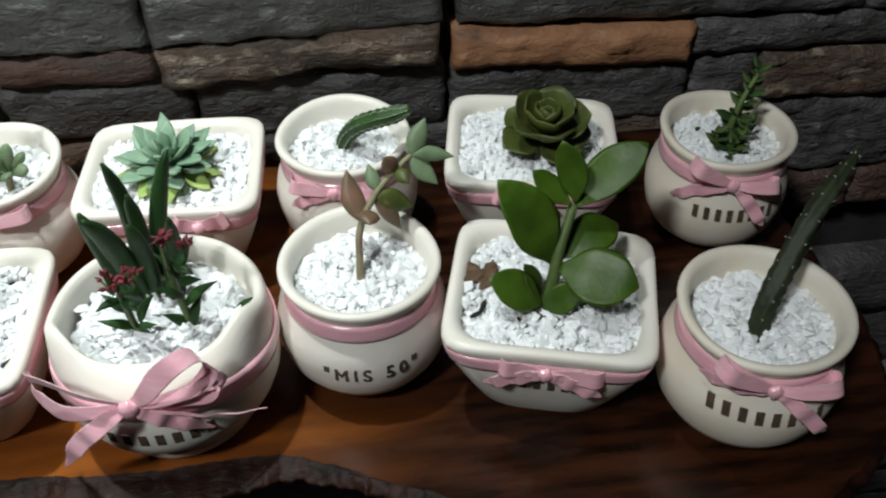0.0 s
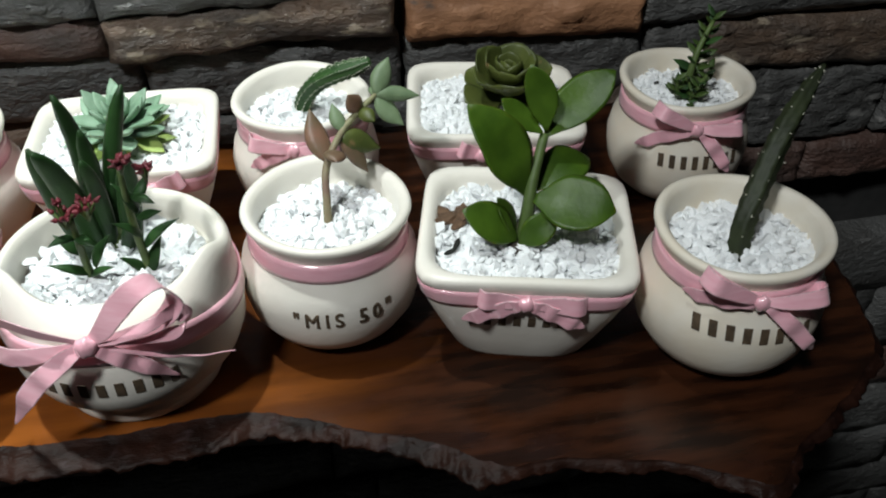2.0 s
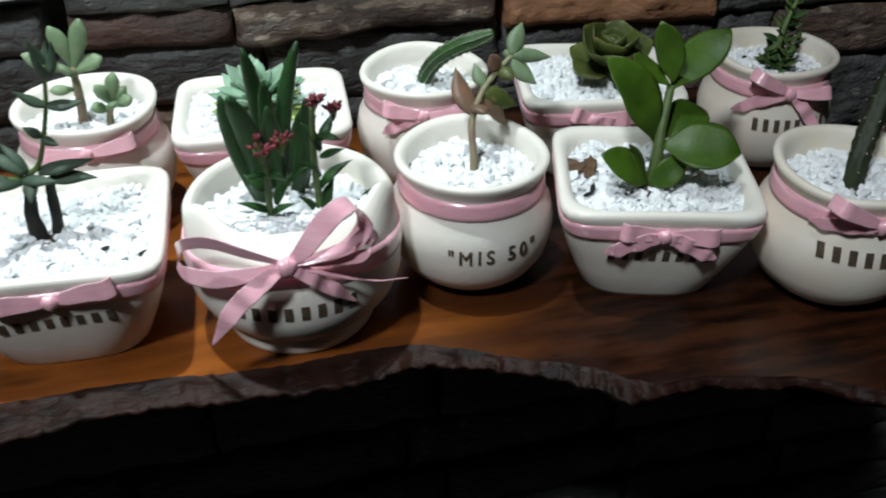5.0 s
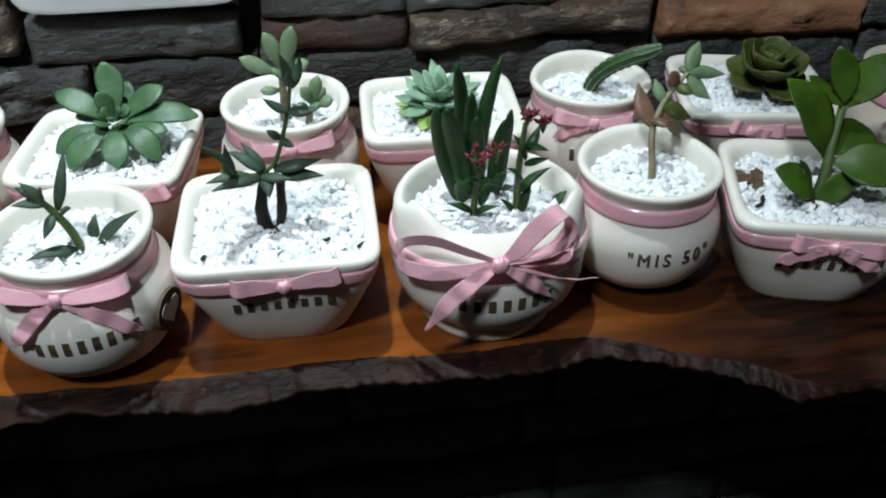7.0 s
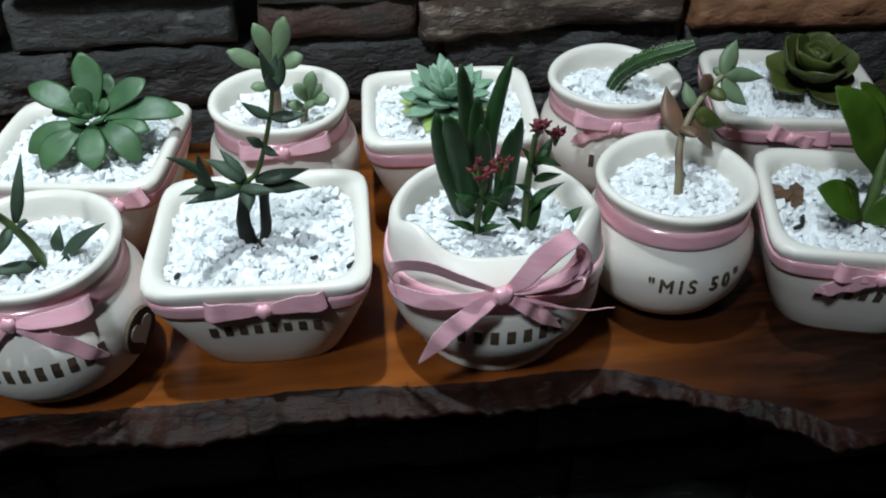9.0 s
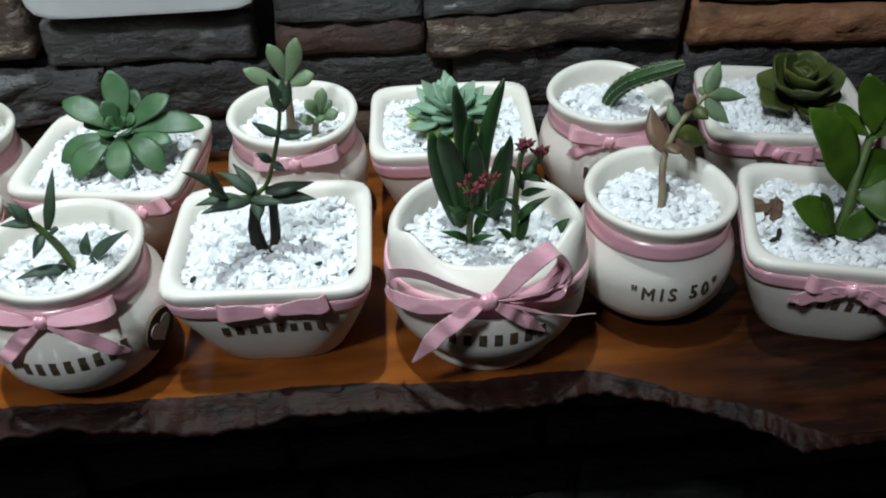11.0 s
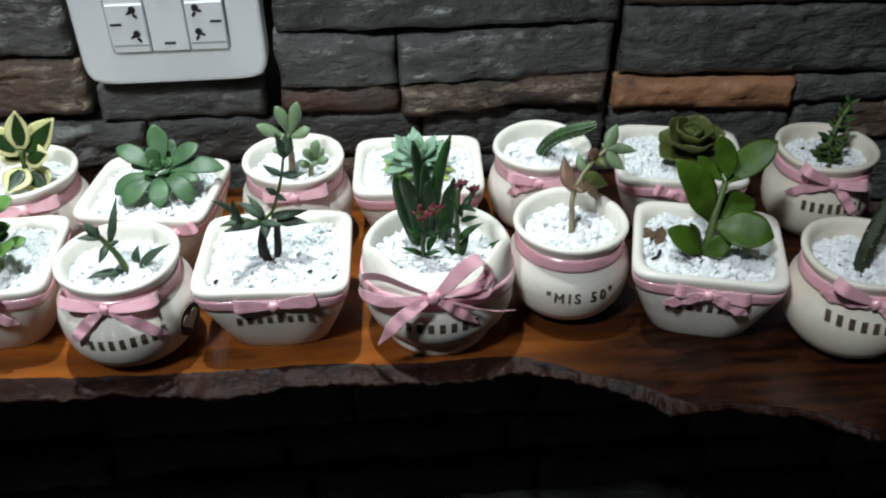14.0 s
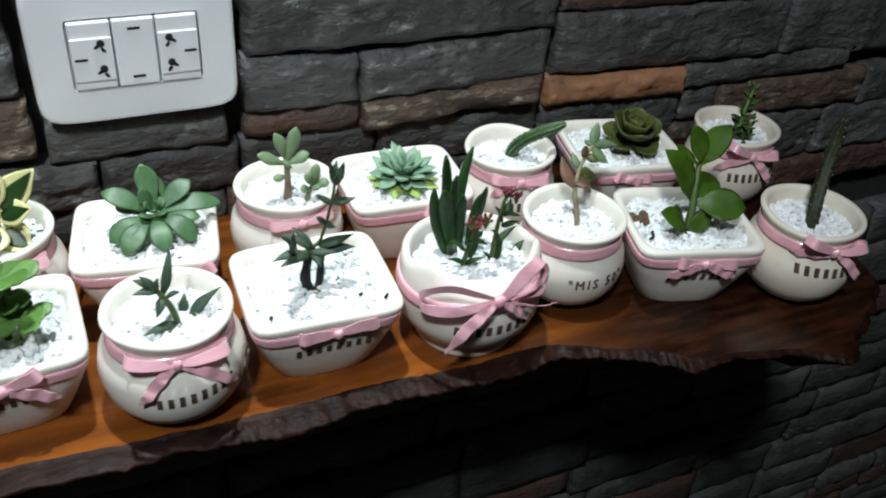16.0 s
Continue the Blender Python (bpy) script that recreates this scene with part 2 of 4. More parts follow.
def satin(name, shape, parent):
    """A length of ribbon with its woven edges in a paler thread."""
    v, f = shape
    ob = link(name, v, f, RIBBON, parent)
    ob.data.materials.append(EDGE)
    for q in ob.data.polygons:
        if len(q.vertices) == 4 and sorted({i % 10 for i in q.vertices}) in ([0, 1], [3, 4], [4, 5], [5, 6], [8, 9], [0, 9]):
            q.material_index = 1
    return ob


def ribbon_band(thing, shape, z, height, proud=0.0005, wave=None):
    rings = []
    lo, hi = z - height / 2, z + height / 2
    for zz, out in ((lo, 0.0), (lo, proud), (z - height * 0.25, proud * 1.3), (z, proud * 1.2), (z + height * 0.25, proud * 1.3), (hi, proud), (hi, 0.0)):
        a, b, p = shape.at(min(zz, hi))
        a1, b1, _ = shape.at(lo)
        a2, b2, _ = shape.at(hi)
        f = (zz - lo) / height
        a, b = max(a, a1 + (a2 - a1) * f), max(b, b1 + (b2 - b1) * f)
        rings.append(ring(a + out, b + out, zz, p, lift=wave))
    v, f = loft(rings, cap0=False, cap1=False)
    return link("ribbon", v, f, RIBBON, thing, "pink satin ribbon")


def bow(thing, ribbon, shape, z, width, loops, tails, turn=0.0, u0=0.0, off=0.0012):
    """A tied bow: knot, loops and tails, each laid along the pot's skin. Loops and tails: tips as (along, up, how proud)."""

    def at(u, dz, n):
        return shape.on(u0 + u, z + dz, n + off, turn)

    up = Vector((0, 0, 1))
    for u, dz, n, *gap in loops:
        gap = gap[0] if gap else 0.0011
        out = (shape.on(u0, z, 0.01, turn) - shape.on(u0, z, 0, turn)).normalized()
        side = (at(u, dz, n) - at(0, 0, 0)).normalized()
        rise = min(0.95, gap * 190)
        v = out * (1 - 0.9 * rise) + up * rise
        v = (v - side * v.dot(side)).normalized()
        across = side.cross(v).normalized() * width

        def by(f, g, n_):
            return at(f * u, f * dz, n_) + v * gap * g

        pts = [at(0, 0, 0.0012), by(0.28, 0.75, 0.0010 + 0.3 * n), by(0.60, 1.3, 0.0012 + 0.6 * n), by(0.84, 1.30, 0.0012 + n), by(0.98, 0.85, 0.0012 + n), by(1.02, 0.1, 0.0010 + 0.9 * n), by(0.94, -0.75, 0.0008 + 0.8 * n), by(0.68, -1.15, 0.0008 + 0.7 * n), by(0.34, -0.6, 0.0006 + 0.4 * n), at(0, 0, 0.0008)]
        satin("bow_loop", strip(pts, across, n=40, widths=[0.35, 0.75, 0.95, 1.0, 1.0, 1.0, 0.95, 0.9, 0.65, 0.35]), ribbon)
    for u, dz, n, *slim in tails:
        slim = slim[0] if slim else 1.0
        a, m, e = at(0, 0, 0.0012), at(0.5 * u, 0.42 * dz, 0.0016 + 0.5 * n), at(u, dz, 0.0010 + n)
        d = (e - a).normalized()
        out = (shape.on(u0 + u * 0.5, z, 0.01, turn) - shape.on(u0 + u * 0.5, z, 0, turn)).normalized()
        across = out.cross(d).normalized() * width * slim
        satin("ribbon_tail", strip([a, at(0.22 * u, 0.15 * dz, 0.0022), m, at(0.8 * u, 0.77 * dz, 0.0014 + 0.9 * n), e], across, widths=[0.4, 0.8, 0.95, 0.85, 0.14]), ribbon)
    k = at(0, 0, 0.0018)
    bm = bmesh.new()
    bmesh.ops.create_uvsphere(bm, u_segments=14, v_segments=9, radius=1, matrix=Matrix.Translation(k) @ Matrix.Rotation(radians(turn), 4, "Z") @ Matrix.Diagonal((0.0024, 0.0017, 0.0026, 1)))
    for q in bm.verts:
        q.co.z += 0.0004 * math.sin(q.co.x * 2600)
    part("knot", bm, RIBBON, ribbon)


def imprint_bars(thing, shape, z, u0, length, height, count=8, tilt=0.0, turn=0.0, arch=0.0):
    """A row of plain upright bars pressed into the clay."""
    step = length / count
    for i in range(count):
        c = u0 - length / 2 + (i + 0.5) * step
        cz = z + tilt * (c - u0) + arch * (((c - u0) / length * 2) ** 2)
        w = step * 0.25
        rings = []
        for k in range(4):
            u = c - w + 2 * w * k / 3
            rings.append([shape.on(u, cz + height * q, n, turn) for q, n in ((-0.5, -0.0006), (-0.5, 0.0002), (0, 0.00025), (0.5, 0.0002), (0.5, -0.0006))])
        v, f = loft(rings)
        link("imprint_bar", v, f, INK, thing, "dark brown stamped bar", smooth=False)


def imprint_text(thing, shape, text, z, size, u0=0.0, tilt=0.0):
    c = bpy.data.curves.new("imprint", "FONT")
    c.body, c.size, c.align_x, c.resolution_u, c.extrude, c.offset = text, 1.0, "CENTER", 4, 0.02, 0.0
    c.space_character = 1.45
    ob = bpy.data.objects.new("imprint", c)
    scene.collection.objects.link(ob)
    dg = bpy.context.evaluated_depsgraph_get()
    src = ob.evaluated_get(dg).to_mesh()
    verts = [v.co * size for v in src.vertices]
    faces = [tuple(p.vertices) for p in src.polygons]
    ob.evaluated_get(dg).to_mesh_clear()
    bpy.data.objects.remove(ob)
    # the stamp's thick strokes: the lettering laid three times, a hair apart
    verts, faces = joined([([Vector((v.x + d, v.y + e, v.z + h)) for v in verts], faces) for d, e, h in ((-0.0002, 0, 0), (0, 0.00012, 0.00001), (0.0002, 0, 0.00002))])
    verts = [shape.on(u0 + 0.82 * v.x, z + v.y + tilt * v.x, 0.0002 + v.z) for v in verts]
    return link("imprint", verts, faces, INK, thing, "dark brown stamped lettering", smooth=False)


# chips of marble: a few shapes, strewn many times
CHIPS = []
for _ in range(30):
    bm = bmesh.new()
    for _ in range(11):
        d = Vector((random.gauss(0, 1), random.gauss(0, 1), random.gauss(0, 1))).normalized()
        bm.verts.new((d.x * random.uniform(0.8, 1.15), d.y * random.uniform(0.65, 1), d.z * random.uniform(0.45, 0.8)))
    hull = bmesh.ops.convex_hull(bm, input=bm.verts[:])
    bmesh.ops.delete(bm, geom=[g for g in hull["geom_interior"] if isinstance(g, bmesh.types.BMVert)], context="VERTS")
    bm.verts.index_update()
    CHIPS.append(([v.co.copy() for v in bm.verts], [tuple(v.index for v in f.verts) for f in bm.faces]))
    bm.free()


def gravel(place, a, b, power, z, count, seed, mound=0.002, avoid=(), size=(0.0015, 0.0029)):
    """White chips heaped in a pot's mouth, over dark soil."""
    rnd = random.Random(seed)
    pieces = []
    tries = 0
    while len(pieces) < count and tries < count * 6:
        tries += 1
        x, y = rnd.uniform(-a, a), rnd.uniform(-b, b)
        q = (abs(x / a) ** power + abs(y / b) ** power) ** (1 / power)
        if q > 0.97 or any(math.hypot(x - p[0], y - p[1]) < p[2] for p in avoid):
            continue
        s = rnd.uniform(*size) * (1.35 if rnd.random() < 0.12 else 1)
        h = z + mound * (1 - q * q) + (rnd.uniform(-0.0034, -0.0016) if len(pieces) < 0.45 * count else rnd.uniform(-0.0016, 0.0010)) + 0.0008 * noise.noise((x * 90, y * 90, seed))
        v, f = rnd.choice(CHIPS)
        m = Matrix.Translation((x, y, h)) @ Euler((rnd.uniform(-0.9, 0.9), rnd.uniform(-0.9, 0.9), rnd.uniform(0, 6.28))).to_matrix().to_4x4() @ Matrix.Scale(s, 4)
        pieces.append(([m @ p for p in v], f))
    v, f = joined(pieces)
    ob = link("gravel", v, f, GRAVEL, smooth=False)
    ob.matrix_world = place
    return tagged(ob, "white marble chips filling a ceramic pot", "gravel", kind="stuff")


def soil(thing, a, b, power, z):
    rings = [ring(a * f, b * f, z + 0.002 * (1 - f) - 0.001, power, 40) for f in (1.0, 0.8, 0.55, 0.3, 0.08)]
    v, f = loft(rings, cap0=False)
    return link("soil", v, f, SOIL, thing, "dark potting soil")


POTS = "gift pots on the slab"


def round_pot(x, y, turn, label, rim=0.0268, body=0.029, h=0.049, ry=1.0, seed=1, bow_spec=None, bars=None, text=None, chips=1300, mat=None, band=0.0062):
    m = pose(x, y, 0, 0, 0, turn)
    thing = empty("round_pot", m, label, "plant pot", POTS)
    sh = round_shape(rim, body, h, ry)
    pot_body(thing, sh, 0.0036, 0.013, mat=mat, wave=lambda w: 0.0005 * math.sin(2 * w + seed) + 0.0003 * math.sin(3 * w + 2 * seed))
    k = h / 0.048
    rb = ribbon_band(thing, sh, 0.0385 * k, band)
    if bow_spec:
        bow(thing, rb, sh, 0.0395 * k, band - 0.0008, **bow_spec)
    if bars:
        imprint_bars(thing, sh, **bars)
    if text:
        imprint_text(thing, sh, **text)
    r = rim - 0.0044
    soil(thing, r, r * ry, 2, h - 0.0118)
    gravel(m, r, r * ry, 2, h - 0.0100, chips, seed, mound=0.0030)
    return thing


def square_pot(x, y, turn, label, a=0.034, b=0.0306, h=0.0400, seed=1, bow_spec=None, bars=None, chips=2100, band=0.0060):
    m = pose(x, y, 0, 0, 0, turn)
    thing = empty("square_pot", m, label, "plant pot", POTS)
    sh = square_shape(a, b, h)
    pot_body(thing, sh, 0.0040, 0.0085, wave=lambda w: 0.0004 * math.sin(2 * w + seed))
    rb = ribbon_band(thing, sh, 0.0298 * h / 0.037, band, 0.0006)
    if bow_spec:
        flat = dict(bow_spec, loops=[(u, dz, 0.0, 0.0007) for u, dz, n, *g in bow_spec["loops"]])
        bow(thing, rb, sh, 0.0303 * h / 0.037, band + 0.0004, off=0.0003, **flat)
    if bars:
        imprint_bars(thing, sh, **bars)
    soil(thing, a - 0.0048, b - 0.0048, 5, h - 0.0072)
    gravel(m, a - 0.0048, b - 0.0048, 5.0, h - 0.0054, chips, seed, mound=0.0016)
    return thing


# ---- the room ----
def structure(name, label, mat, *boxes, category="wall"):
    bm = bmesh.new()
    for q in boxes:
        box(bm, *q)
    return tagged(part(name, bm, mat, smooth=False), label, category, kind="structure")


# floor, ceiling and these three walls are unseen additions, kept dark to limit bounce
structure("floor", "unseen dark floor, added to limit bounced light", FLOOR, (-2.2, 2.2, -2.7, 0.36, -1.05, -0.95), category="floor")
structure("ceiling", "unseen dark ceiling, added to limit bounced light", ROOM_DARK, (-2.2, 2.2, -2.7, 0.36, 1.45, 1.55), category="ceiling")
structure("wall_south", "unseen dark wall, added to limit bounced light", ROOM_DARK, (-2.2, 2.2, -2.8, -2.7, -0.95, 1.45))
structure("wall_west", "unseen dark wall, added to limit bounced light", ROOM_DARK, (-2.3, -2.2, -2.7, 0.36, -0.95, 1.45))
structure("wall_east", "unseen dark wall, added to limit bounced light", ROOM_DARK, (2.2, 2.3, -2.7, 0.36, -0.95, 1.45))
wall = structure("wall_north", "wall faced with dark split-stone veneer", MORTAR, (-2.2, 2.2, 0.343, 0.46, -0.95, 1.45))

STONE_SEED = [0]


def stone(x0, x1, zb0, zb1, zt0, zt1, mat, proud=0.0, name="stone", rough=1.0, fine=0.0030):
    """One split stone, given in millimetres: its ends, the heights of its lower and upper edge at both ends; proud of the wall's face by so much."""
    STONE_SEED[0] += 1
    s = STONE_SEED[0] * 7.31
    x0, x1, zb0, zb1, zt0, zt1, proud = [v * 0.001 for v in (x0, x1, zb0, zb1, zt0, zt1, proud)]
    nx = max(4, min(64, int((x1 - x0) / fine)))
    nz = max(4, min(28, int((zt0 - zb0) / fine)))
    face = 0.327 - proud
    rows = []
    for i in range(nz + 3):
        row = []
        for j in range(nx + 3):
            u, v = min(max((j - 1) / nx, 0), 1), min(max((i - 1) / nz, 0), 1)
            zb, zt = zb0 + (zb1 - zb0) * u, zt0 + (zt1 - zt0) * u
            x, z = x0 + (x1 - x0) * u, zb + (zt - zb) * v
            wob = noise.noise((x * 38 + s, z * 20, s))
            x += 0.0018 * noise.noise((z * 70, s, u * 3))
            z += 0.0016 * noise.noise((x * 45, s, round(v))) * rough
            e = min(min(u, 1 - u) * (x1 - x0), min(v, 1 - v) * (zt - zb))
            y = face + 0.0028 * max(0, 1 - e / 0.0028) ** 2
            y -= 0.0026 * rough * wob + 0.0024 * rough * noise.noise((x * 55 + s, z * 230, 3)) + 0.0019 * rough * noise.noise((x * 170, z * 420, s))
            if i in (0, nz + 2) or j in (0, nx + 2):
                y = 0.3445
            row.append(Vector((x, y, z)))
        rows.append(row)
    v, f = loft(rows, closed=False, cap0=False, cap1=False)
    ob = link(name, v, f, mat, wall)
    return ob


G, BR, RD, OR = STONE_GREY, STONE_BROWN, STONE_RED, STONE_ORANGE
# block beside the socket: cracked slate over two brown strips
stone(-135, 48, 97, 95, 150, 150, G, 6)
stone(-137, -73, 63, 62, 96.5, 90.5, G, 5)
stone(-72, 45, 62, 65, 90, 94.5, G, 6)
stone(-137, -72, 48, 46, 62.5, 61.5, RD, 4)
stone(-71, 44, 45.5, 46, 61.5, 64.5, BR, 7)
stone(-135, 48, 151, 151, 190, 192, G, 4)
# block to the right of the deep joint
stone(51, 160, 101, 100, 125, 122, RD, 2)
stone(52, 234, 61, 56, 100.5, 95, G, 2)
stone(50, 156, 42, 36, 60, 54, OR, 5)
stone(157, 305, 38, 38, 55, 54, G, 2)
stone(235.5, 315, 55, 50, 95, 90, G, 1)
stone(161, 300, 99.5, 90.5, 125, 120, G, 1)
stone(306, 470, 48, 44, 90, 86, G, 1)
stone(50, 250, 126, 122, 165, 162, G, 3)
# row under the socket
stone(-236, -147, 48, 47.5, 68, 64, G, 3)
stone(-300, -241, 53, 53, 86, 84, BR, 2)
stone(-300, -215, 20, 19, 47, 46, G, 5, rough=1.6)
stone(-213.5, -141, 18, 17.5, 46.5, 44.5, G, 1)
stone(-300, -243, 88, 87, 150, 150, G, 2)
stone(-236, -145, 132, 130, 170, 168, G, 0)
stone(-236, -200, 70, 69, 130, 130, G, -6)
stone(-200, -146, 66, 66, 130, 130, G, -6)
# row behind the pots
stone(-139, -61, 18, 18, 46, 43.5, G, 0)
stone(-59.5, 47, 14, 12, 43.5, 43, G, 0)
stone(48.5, 160, 10, 5, 40, 34.5, G, 0)
stone(161.5, 191, 14, 13, 36, 35.5, G, 0)
stone(192.5, 330, 12, 6, 36, 33, BR, 2)
stone(331, 470, 2, 0, 33, 40, G, 0)
# lowest rows above and beside the slab
for i, (x0, x1) in enumerate(((-300, -218), (-217, -150), (-149, -62), (-61, 20), (21, 110), (111, 196))):
    stone(x0, x1, -32, -33, 17 - 1.2 * i, 16 - 1.6 * i, (G, G, BR)[i % 3], -1)
stone(197.5, 300, -34, -36, 11, 5, G, 0)
stone(197.5, 262, -60, -61, -35, -37, RD, 3)
stone(263, 420, -62, -66, -37, -40, RD, 1)
stone(301, 470, -35, -38, 4, 0, G, 1)
# the rest of the facing, below, above and to both sides
rnd = random.Random(5)
z = -0.062
while z > -0.93:
    h = rnd.choice((0.028, 0.036, 0.046, 0.055))
    x = -0.62 + rnd.uniform(-0.1, 0)
    while x < 1.0:
        w = rnd.uniform(0.08, 0.19)
        if not (z > -0.064 and x < 0.42 and x + w > 0.19):
            stone(x * 1000, (x + w) * 1000 - 1.6, (z - h) * 1000 + 1.4, (z - h) * 1000 + 1.4 + rnd.uniform(-1, 1), z * 1000, z * 1000 + rnd.uniform(-1, 1), rnd.choice((G, G, G, G, RD)), rnd.uniform(-2, 5), fine=0.010)
        x += w
    z -= h
for xa, xb in ((-0.9, -0.3015), (0.4715, 0.95)):
    z = -0.032
    while z < 0.3:
        h = rnd.choice((0.03, 0.04, 0.05))
        x = xa
        while x < xb - 0.02:
            w = min(rnd.uniform(0.09, 0.19), xb - x)
            stone(x * 1000, (x + w) * 1000 - 1.6, z * 1000, z * 1000, (z + h) * 1000 - 1.4, (z + h) * 1000 - 1.4, rnd.choice((G, G, BR)), rnd.uniform(-2, 4), fine=0.010)
            x += w
        z += h
for xa, xb, za in ((-0.30, -0.136, 0.172), (-0.136, 0.049, 0.194), (0.049, 0.47, 0.168)):
    z = za
    while z < 0.36:
        h = rnd.choice((0.03, 0.04, 0.05))
        x = xa
        while x < xb - 0.02:
            w = min(rnd.uniform(0.07, 0.17), xb - x)
            stone(x * 1000, (x + w) * 1000 - 1.6, z * 1000, z * 1000, (z + h) * 1000 - 1.4, (z + h) * 1000 - 1.4, G, rnd.uniform(-1, 4), fine=0.010)
            x += w
        z += h
stone(251, 470, 121, 118, 165, 165, G, 2)
stone(301, 470, 91.5, 87.5, 119, 116, G, 2)

# ---- the slab ----
# the varnished face ends at INNER; from there the worn bark strip runs out to OUTER
INNER = [(-0.62, 0.176), (-0.45, 0.180), (-0.33, 0.178), (-0.26, 0.176), (-0.203, 0.172), (-0.181, 0.172), (-0.158, 0.171), (-0.136, 0.172), (-0.109, 0.171), (-0.089, 0.169),
         (-0.070, 0.168), (-0.048, 0.169), (-0.028, 0.168), (-0.010, 0.161), (0.003, 0.154), (0.016, 0.149), (0.027, 0.143), (0.036, 0.136), (0.044, 0.132), (0.056, 0.132),
         (0.083, 0.126), (0.107, 0.115), (0.1165, 0.1105), (0.129, 0.121), (0.145, 0.131), (0.163, 0.143), (0.178, 0.160), (0.186, 0.20), (0.181, 0.26), (0.179, 0.322)]
OUT = [11, 12, 12, 12, 10.5, 12, 15.5, 11.5, 11, 10.5, 11, 12.5, 8.5, 6, 5, 6, 7.5, 7.5, 3, 3, 2.5, 3, 3.5, 3.2, 3, 3, 3, 3, 3, 3]
edge = [p.xy for p in spline([(x, y, 0) for x, y in INNER], 464)]
reach = [p.x * 0.001 for p in spline([(w, 0, 0) for w in OUT], 464)]
n_edge = len(edge)
slab = empty("wooden_shelf", pose(0, 0, 0), "thick varnished live-edge wooden shelf slab with dark bark edge", "shelf")
rings = [[] for _ in range(13)]
for i, p in enumerate(edge):
    a, b = edge[max(i - 3, 0)], edge[min(i + 3, n_edge - 1)]
    d = (b - a).normalized()
    out = Vector((d.y, -d.x))
    if p.x < 0.10:
        out = (out + Vector((0, -1.5))).normalized()
    key = Vector((p.x, p.y, 0))
    jag = 0.0016 * noise.noise(key * 60) + 0.0012 * noise.noise(key * 190) + 0.0009 * noise.noise(key * 480)
    w = max(0.0012, reach[i] + 0.8 * jag)
    q = p + out * (0.5 * jag)
    for k, c in ((0, q - out * 0.004), (1, q - out * 0.0010), (2, q)):
        rings[k].append(Vector((c.x, c.y, 0)))
    for k, f in ((3, 0.12), (4, 0.3), (5, 0.5), (6, 0.7), (7, 0.88), (8, 1.0)):
        c = q + out * w * f
        h = -0.0005 - 0.0022 * f ** 2 + (0.0009 * noise.noise((c.x * 130, c.y * 130, 5)) + 0.0008 * noise.noise((c.x * 420, c.y * 420, 9))) * min(1, w / 0.006) * min(1, 3 * f)
        rings[k].append(Vector((c.x, c.y, h)))
    lip = q + out * w
    for k, back, z in ((9, 0.0016, -0.0046), (10, 0.009, -0.0110), (11, 0.028, -0.024), (12, 0.055, -0.042)):
        c = lip - out * (back + 0.0012 * noise.noise((p.x * 150, p.y * 150, k)))
        rings[k].append(Vector((c.x, max(c.y, 0.19) if k == 12 else c.y, z + 0.0016 * noise.noise((p.x * 210, p.y * 210, 3 + k)))))
v, f = loft(rings[2:10], closed=False, cap0=False, cap1=False)
link("bark_edge", v, f, BARK, slab, "dark knobbly bark edge")
# undercut faces, their shade put into the near-black colour
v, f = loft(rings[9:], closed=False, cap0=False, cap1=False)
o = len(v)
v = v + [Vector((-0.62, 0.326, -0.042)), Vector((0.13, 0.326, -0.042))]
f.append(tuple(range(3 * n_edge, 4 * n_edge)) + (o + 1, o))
link("underside", v, f, UNDER, slab, "rough underside, coloured near black for shade")
v, f = loft(rings[:3], closed=False, cap0=False, cap1=False)
o = len(v)
v = v + [Vector((0.165, 0.326, 0)), Vector((-0.62, 0.326, 0))]
f.append(tuple(range(n_edge)) + (o, o + 1))
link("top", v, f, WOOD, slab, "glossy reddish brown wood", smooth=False)

